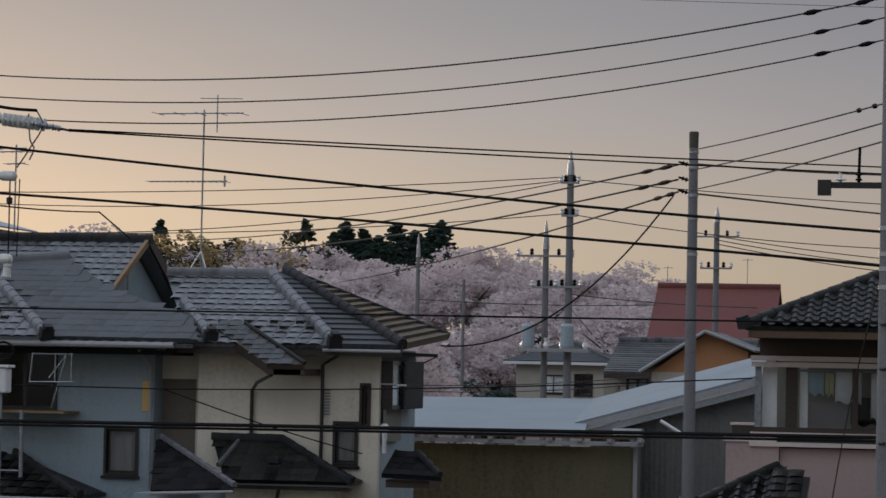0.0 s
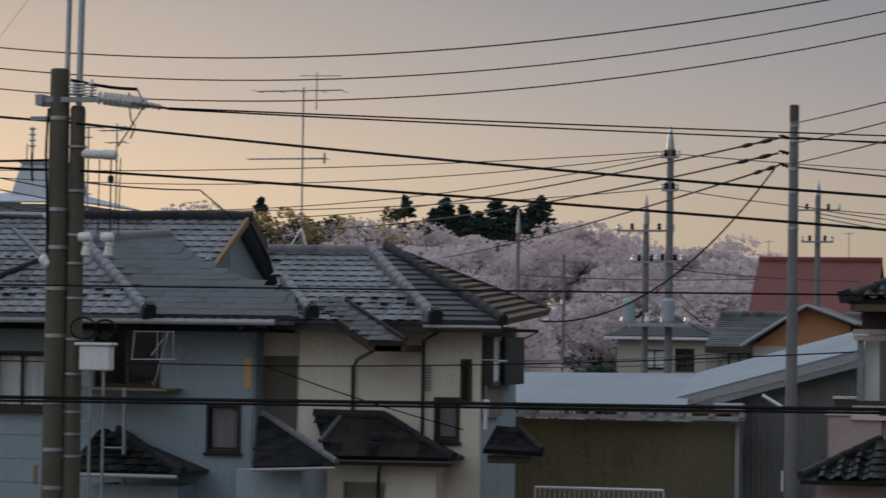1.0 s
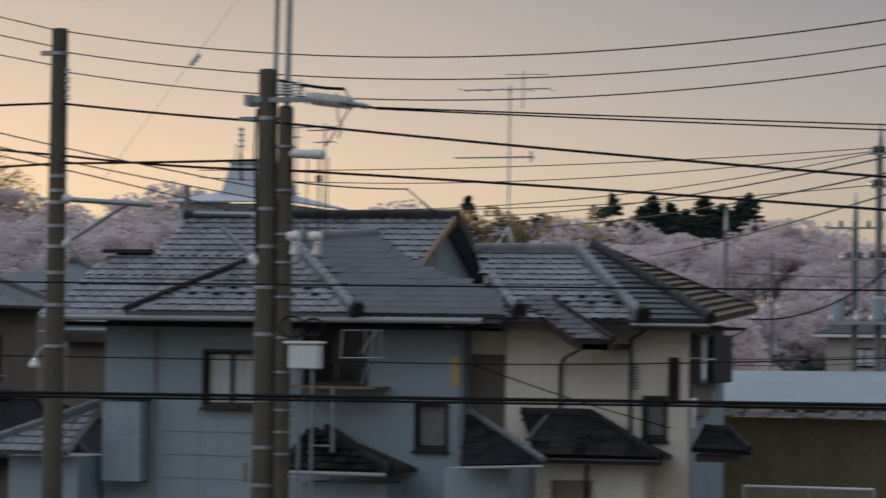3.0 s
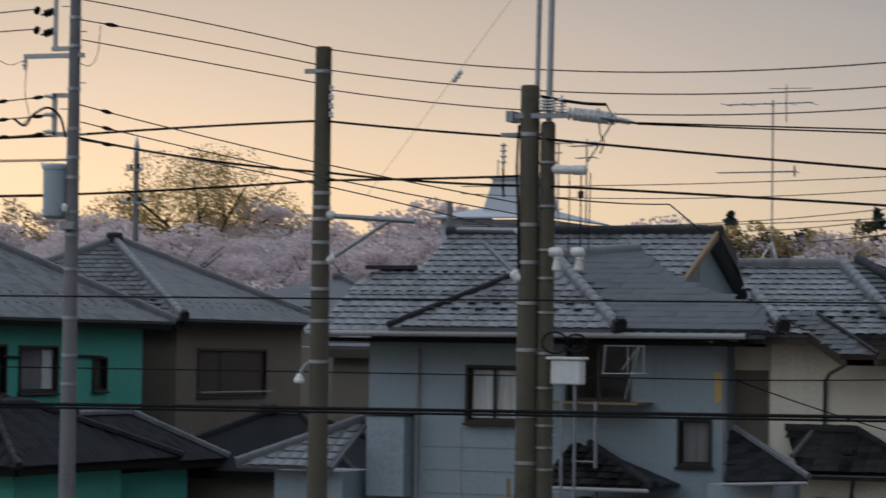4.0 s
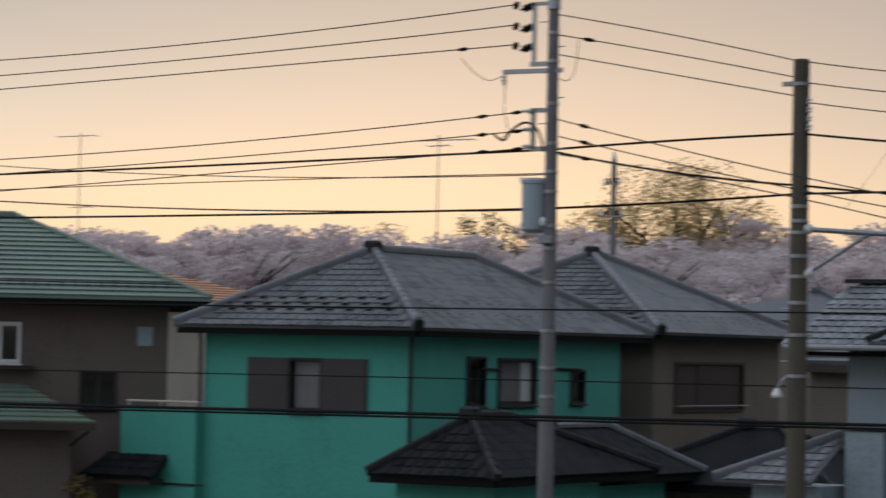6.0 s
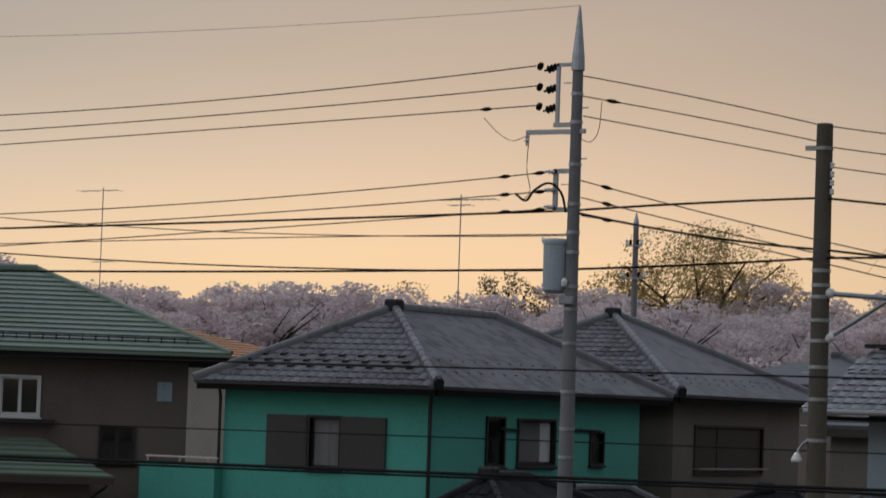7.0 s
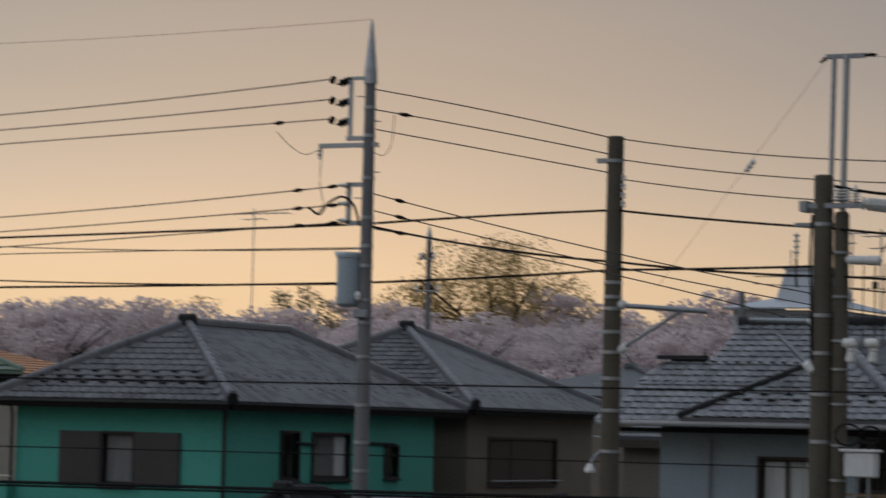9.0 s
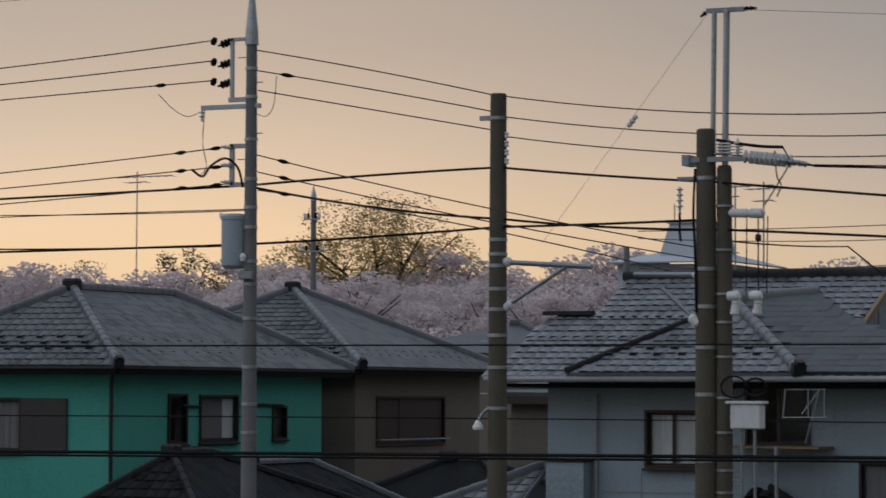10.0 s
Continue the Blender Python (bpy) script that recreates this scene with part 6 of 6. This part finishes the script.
cable("guy_wire", (-6.35, 57.0, 8.76), (-10.93, 57.0, 5.73), 0.83, 0.018)
cable("distant_line", (-10.63, 110.0, 10.44), (-1.59, 110.0, 9.46), 0.11, 0.02)
cable("distant_line", (-10.63, 110.0, 10.30), (-1.58, 110.0, 9.25), 0.15, 0.02)
cable("distant_line", (-10.63, 110.0, 10.15), (-1.58, 110.0, 8.94), 0.14, 0.02)
cable("distant_line", (-22.21, 111.0, 7.91), (-13.00, 111.0, 7.84), 0.10, 0.02)
cable("distant_line", (-16.33, 110.0, 8.19), (-9.06, 110.0, 7.77), 0.09, 0.02)
cable("distant_line", (-22.93, 115.0, 4.57), (-13.42, 115.0, 5.15), 0.14, 0.02)
cable("distant_line", (-22.93, 115.0, 4.33), (-13.42, 115.0, 4.86), 0.15, 0.02)
cable("thin_cable", (-39.61, 42.0, 6.10), (-1.38, 42.0, 6.05), 0.01, 0.016)
cable("thin_cable", (-39.53, 42.0, 4.83), (-14.26, 49.0, 4.83), -0.04, 0.0128)
cable("thin_cable", (-14.26, 49.0, 4.83), (-3.94, 47.0, 5.23), 0.07, 0.0128)
cable("thin_cable", (-14.26, 49.0, 4.83), (-10.94, 50.0, 3.77), 0.05, 0.0128)
cable("heavy_cable", (-38.55, 41.0, 4.23), (-0.94, 41.0, 4.46), -0.01, 0.0312)
cable("heavy_cable", (-38.50, 41.0, 4.17), (-0.94, 41.0, 4.41), -0.01, 0.0216)
cable("service_drop", (-15.80, 44.0, 7.73), (-16.45, 52.0, 8.04), 0.03, 0.014)
cable("service_drop", (-16.45, 52.0, 8.04), (-17.05, 56.0, 7.72), 0.00, 0.014)
cable("drop_wire", (-1.58, 40.0, 6.75), (-2.72, 47.7, 3.0), -0.35, 0.010)
cable("stay_wire", (-16.25, 44.0, 11.39), (-19.55, 45.0, 7.83), 0.00, 0.003)
cable("earth_wire", (-15.69, 44.0, 11.43), (-10.72, 42.0, 10.80), 0.00, 0.004)
cable("earth_wire", (-25.14, 45.0, 12.57), (-44.77, 47.0, 13.01), 0.16, 0.004)
cable("earth_wire", (-5.49, 44.0, 10.93), (-0.65, 42.0, 10.51), 0.00, 0.004)

bird = part("stay_insulator", lathe([(0.02, 0), (0.05, 0.04), (0.03, 0.09), (0.055, 0.12), (0.03, 0.18), (0.05, 0.2), (0.02, 0.26)], (-17.62, 44.4, 9.85), 10, (-0.68, 0.2, -0.73)), M_PORCELAIN, None)
tagged(bird, "small white insulator on a stay wire", "insulator")


# ---- aerials ----
def yagi(name, x, y, z0, z1, booms, label):
    """A rooftop aerial: mast, booms of (height, from, to) and elements across each boom."""
    h = thing(name, (x, y, z0), label, "aerial", "television aerials")
    part("mast", rods(((x, y, z0), (x, y, z1), 0.018), n=6), M_GREY_STEEL, h)
    for z, a, b, n, ln in booms:
        part("boom", rods(((x + a, y, z), (x + b, y, z + 0.02), 0.014), n=5), M_GREY_STEEL, h)
        for i in range(n):
            u = x + a + (b - a) * i / max(n - 1, 1)
            part("element", rods(((u - 0.02, y - ln / 2, z), (u + 0.02, y + ln / 2, z), 0.007), n=4), M_GREY_STEEL, h)
    return h


a1 = yagi("television_aerial", -15.6, 56.0, 7.0, 10.3, [(10.22, -0.95, 0.8, 5, 0.7), (8.87, -1.1, 0.5, 14, 0.3)], "tall rooftop television aerial with two booms")
part("reflector", rods(((-15.33, 56, 9.85), (-15.33, 56, 10.6), 0.012), n=4), M_GREY_STEEL, a1)
part("cross_rod", rods(((-15.6, 55.7, 10.5), (-14.9, 56.3, 10.55), 0.008), n=4), M_GREY_STEEL, a1)
part("boom_clamp", rods(((-15.15, 56, 8.78), (-15.15, 56, 9.0), 0.02), n=4), M_GREY_STEEL, a1)
part("stand", rods(((-15.6, 56, 7.5), (-15.85, 55.7, 6.95), 0.015), ((-15.6, 56, 7.5), (-15.35, 55.7, 6.95), 0.015), ((-15.6, 56, 7.5), (-15.6, 56.3, 6.95), 0.015), n=5), M_ALU, a1)
yagi("television_aerial", -62.96, 79.5, 7.95, 12.66, [(12.55, -0.95, 0.64, 4, 0.5), (10.1, -0.3, 0.5, 3, 0.4)], "thin rooftop television aerial")
yagi("television_aerial", -41.75, 68.4, 7.9, 11.3, [(11.15, -0.7, 1.1, 8, 0.4), (11.0, -0.3, 0.3, 3, 0.4)], "thin rooftop television aerial")
yagi("television_aerial", -20.0, 57.5, 6.9, 9.7, [(9.55, -0.35, 0.25, 4, 0.4), (9.3, -0.2, 0.2, 3, 0.3)], "small rooftop television aerial")
yagi("television_aerial", -20.8, 58.0, 6.65, 9.75, [(9.65, -0.4, 0.85, 5, 0.5)], "small rooftop television aerial")


for x, top in ((-17.0, 10.75), (-12.9, 11.2)):
    yagi("television_aerial", x, 150.2, 9.7, top, [(top - 0.1, -0.25, 0.25, 3, 0.3)], "short rooftop aerial on the red roof")


# ---- trees ----
def leaf_cloud(centres, sizes, count, rng, flat, size):
    """Many small tilted leaf or blossom clumps scattered in soft puffs."""
    k = rng.integers(0, len(centres), count)
    d = rng.normal(size=(count, 3))
    d /= np.linalg.norm(d, axis=1)[:, None] + 1e-9
    rad = rng.uniform(0.25, 1.0, count) ** 0.5
    c = centres[k] + d * (rad * sizes[k])[:, None] * np.array([1, 1, flat])
    s = size * rng.uniform(0.5, 1.3, count)
    a = rng.normal(size=(count, 3)) * np.array([1, 1, 0.35])
    a /= np.linalg.norm(a, axis=1)[:, None]
    b = np.cross(a, rng.normal(size=(count, 3)))
    b /= np.linalg.norm(b, axis=1)[:, None]
    n = np.cross(a, b)
    v = np.stack([c - a * s[:, None], c - b * s[:, None] * 0.6 + n * s[:, None] * 0.2, c + a * s[:, None], c + b * s[:, None] * 0.6 + n * s[:, None] * 0.2], 1).reshape(-1, 3)
    f = np.arange(count * 4).reshape(-1, 4)
    return v, [tuple(q) for q in f.tolist()]


def tree(name, label, x, y, height, width, crown_mat, seed, count=12000, puffs=64, trunk=0.3, flat=0.4, size=0.2, low=0.1, base=None, shape="dome"):
    rng = np.random.default_rng(seed)
    z = ground_height(x, y) - 0.1 if base is None else base
    h = thing(name, (x, y, z), label, "tree", name.replace("_", " ") + "s")
    hub = height * trunk
    segs, centres, sizes = [], [], []
    segs.append(((x, y, z), (x + 0.1, y, z + hub), height * 0.03, height * 0.022))
    limbs = 9 if shape != "cone" else 1
    if shape == "cone":
        segs.append(((x, y, z + hub), (x, y, z + height * 0.97), height * 0.02, 0.02))
        for i in range(puffs):
            t = low + (1 - low) * rng.uniform(0, 0.98)
            r = width / 2 * (1.0 - t) ** 0.75 * rng.uniform(0.1, 1.1)
            a = rng.uniform(0, 6.283)
            centres.append((x + r * math.cos(a), y + r * math.sin(a), z + height * t))
            sizes.append(width * 0.17 * (1.06 - t) ** 0.8)
    else:
        for i in range(limbs):
            a = 6.283 * i / limbs + rng.uniform(-0.3, 0.3)
            reach = width / 2 * rng.uniform(0.55, 0.95)
            tip = np.array((x + reach * math.cos(a), y + reach * math.sin(a), z + height * rng.uniform(0.5, 0.85)))
            mid = np.array((x, y, z + hub)) * 0.5 + tip * 0.5 + (0, 0, height * 0.05)
            segs.append(((x + 0.1, y, z + hub), tuple(mid), height * 0.016, height * 0.01))
            segs.append((tuple(mid), tuple(tip), height * 0.01, height * 0.004))
            for j in range(3):
                e = mid + rng.normal(size=3) * width * 0.09 + (0, 0, height * 0.08)
                segs.append((tuple(mid), tuple(e), height * 0.007, 0.01))
        for i in range(puffs):
            a, r = rng.uniform(0, 6.283), math.sqrt(rng.uniform(0, 1)) * width / 2
            top = math.sqrt(max(1 - (r / (width / 2)) ** 2, 0.05))
            t = low + (1 - low) * top * rng.uniform(0.35, 1.0)
            centres.append((x + r * math.cos(a), y + r * math.sin(a), z + height * t))
            sizes.append(width * rng.uniform(0.1, 0.2))
    part("trunk", rods(*segs, n=6), M_BARK, h)
    v, f = leaf_cloud(np.array(centres), np.array(sizes), count, rng, flat, size)
    mesh_part("crown", v, f, crown_mat, h, "", "stuff")
    return h


def polar(az, d):
    return -d * math.sin(radians(az)), d * math.cos(radians(az))


# cherry trees in bloom on the slope
BLOOM = "cherry tree in full pale pink bloom with dark branches"
models = []
for k in range(7):
    px, py = polar(12.2 + 4.2 * k, 205)
    models.append(tree("cherry_tree", BLOOM, px, py, 7.6 + 0.4 * (k % 3), 10.5 + (k % 4), M_BLOSSOM, 40 + k))
pick = random.Random(5)
for d, a0, a1, gap in ((140, 12.9, 15.8, 2.6), (168, 12.3, 30, 2.4), (186, 12.0, 39, 2.2), (203, 12.2, 40, 2.2), (217, 7.4, 41, 1.9), (231, 7.4, 41, 1.7), (246, 7.6, 42, 1.7), (258, 16.5, 42, 1.6), (272, 7.4, 42, 1.3), (240, 20.6, 25.4, 0.9)):
    az = a0
    while az < a1:
        dd = d + pick.uniform(-7, 7)
        x, y = polar(az + pick.uniform(-0.5, 0.5), dd)
        src = pick.choice(models)
        s = pick.uniform(0.88, 1.12) * (1.0 if d < 225 else 0.97 if az < 10.6 else 1.0 if az < 17 else 1.04)
        t = copy_thing(src, Matrix.Translation((x, y, ground_height(x, y) - 0.15)) @ Matrix.Rotation(pick.uniform(0, 6.283), 4, "Z"))
        t.scale = (s, s, s * pick.uniform(0.9, 1.1))
        az += gap * pick.uniform(0.8, 1.2)

# dark pines on the crest
for az, d, hh, w in ((12.98, 299, 11.4, 8.0), (12.76, 301, 12.7, 10.0), (12.42, 303, 12.0, 10.0), (12.1, 299, 11.2, 10.0), (11.74, 301, 12.6, 11.0), (11.4, 303, 12.0, 10.0), (11.08, 300, 12.1, 9.0), (10.88, 299, 12.9, 9.0)):
    x, y = polar(az, d)
    tree("pine_tree", "dark green pine on the crest", x, y, hh, w, M_PINE, int(az * 100), 12000, 260, 0.2, 0.28, 0.17, 0.45, shape="cone")
for az, d, hh, w in ((13.55, 262, 10.9, 6.5), (16.35, 250, 9.9, 5.0), (13.95, 264, 7.6, 6), (16.6, 252, 7.8, 6)):
    x, y = polar(az, d)
    tree("fir_tree", "dark pointed fir above the roofs", x, y, hh, w, M_PINE, int(az * 100), 2600, 80, 0.15, 0.35, 0.26, 0.15, shape="cone")
# broad tree in young leaf, and darker ones beside it
for az, d, hh, w, n, mat in ((26.6, 262, 14.4, 19, 17000, M_OLIVE_LEAF), (28.2, 264, 11.3, 10, 4000, M_OLIVE_LEAF), (30.5, 262, 11.0, 6.0, 3600, M_PINE), (29.7, 264, 9.9, 6, 2400, M_OLIVE_LEAF), (32.6, 266, 9.4, 8, 3000, M_OLIVE_LEAF)):
    x, y = polar(az, d)
    tree("young_leaved_tree", "broad thinly leaved tree in olive young leaf", x, y, hh, w, mat, int(az * 100), n, 46, 0.3, 0.75, 0.14, 0.3)
for i in range(14):
    az = 13.2 + 0.28 * i
    x, y = polar(az, 235 + 6 * (i % 3))
    tree("shrub_tree", "olive brown shrub on the crest", x, y, 7.9 + 1.9 * ((i * 7) % 5) / 4, 6.5, M_BUSH if i % 3 else M_OLIVE_LEAF, 900 + i, 1500, 26, 0.25, 0.6, 0.2, 0.15)
for az, d, hh in ((10.0, 196, 5.5), (9.75, 197, 4.5)):
    x, y = polar(az, d)
    tree("dark_shrub", "dark evergreen shrub beside a far house", x, y, hh, 4, M_PINE, int(az * 90), 900, 20, 0.1, 0.7, 0.2, 0.1)
tree("garden_shrub", "small olive garden shrub beside the turquoise house", -41.2, 52.2, 2.35, 1.7, M_OLIVE_LEAF, 77, 900, 16, 0.2, 0.7, 0.06, 0.3, 0.0)
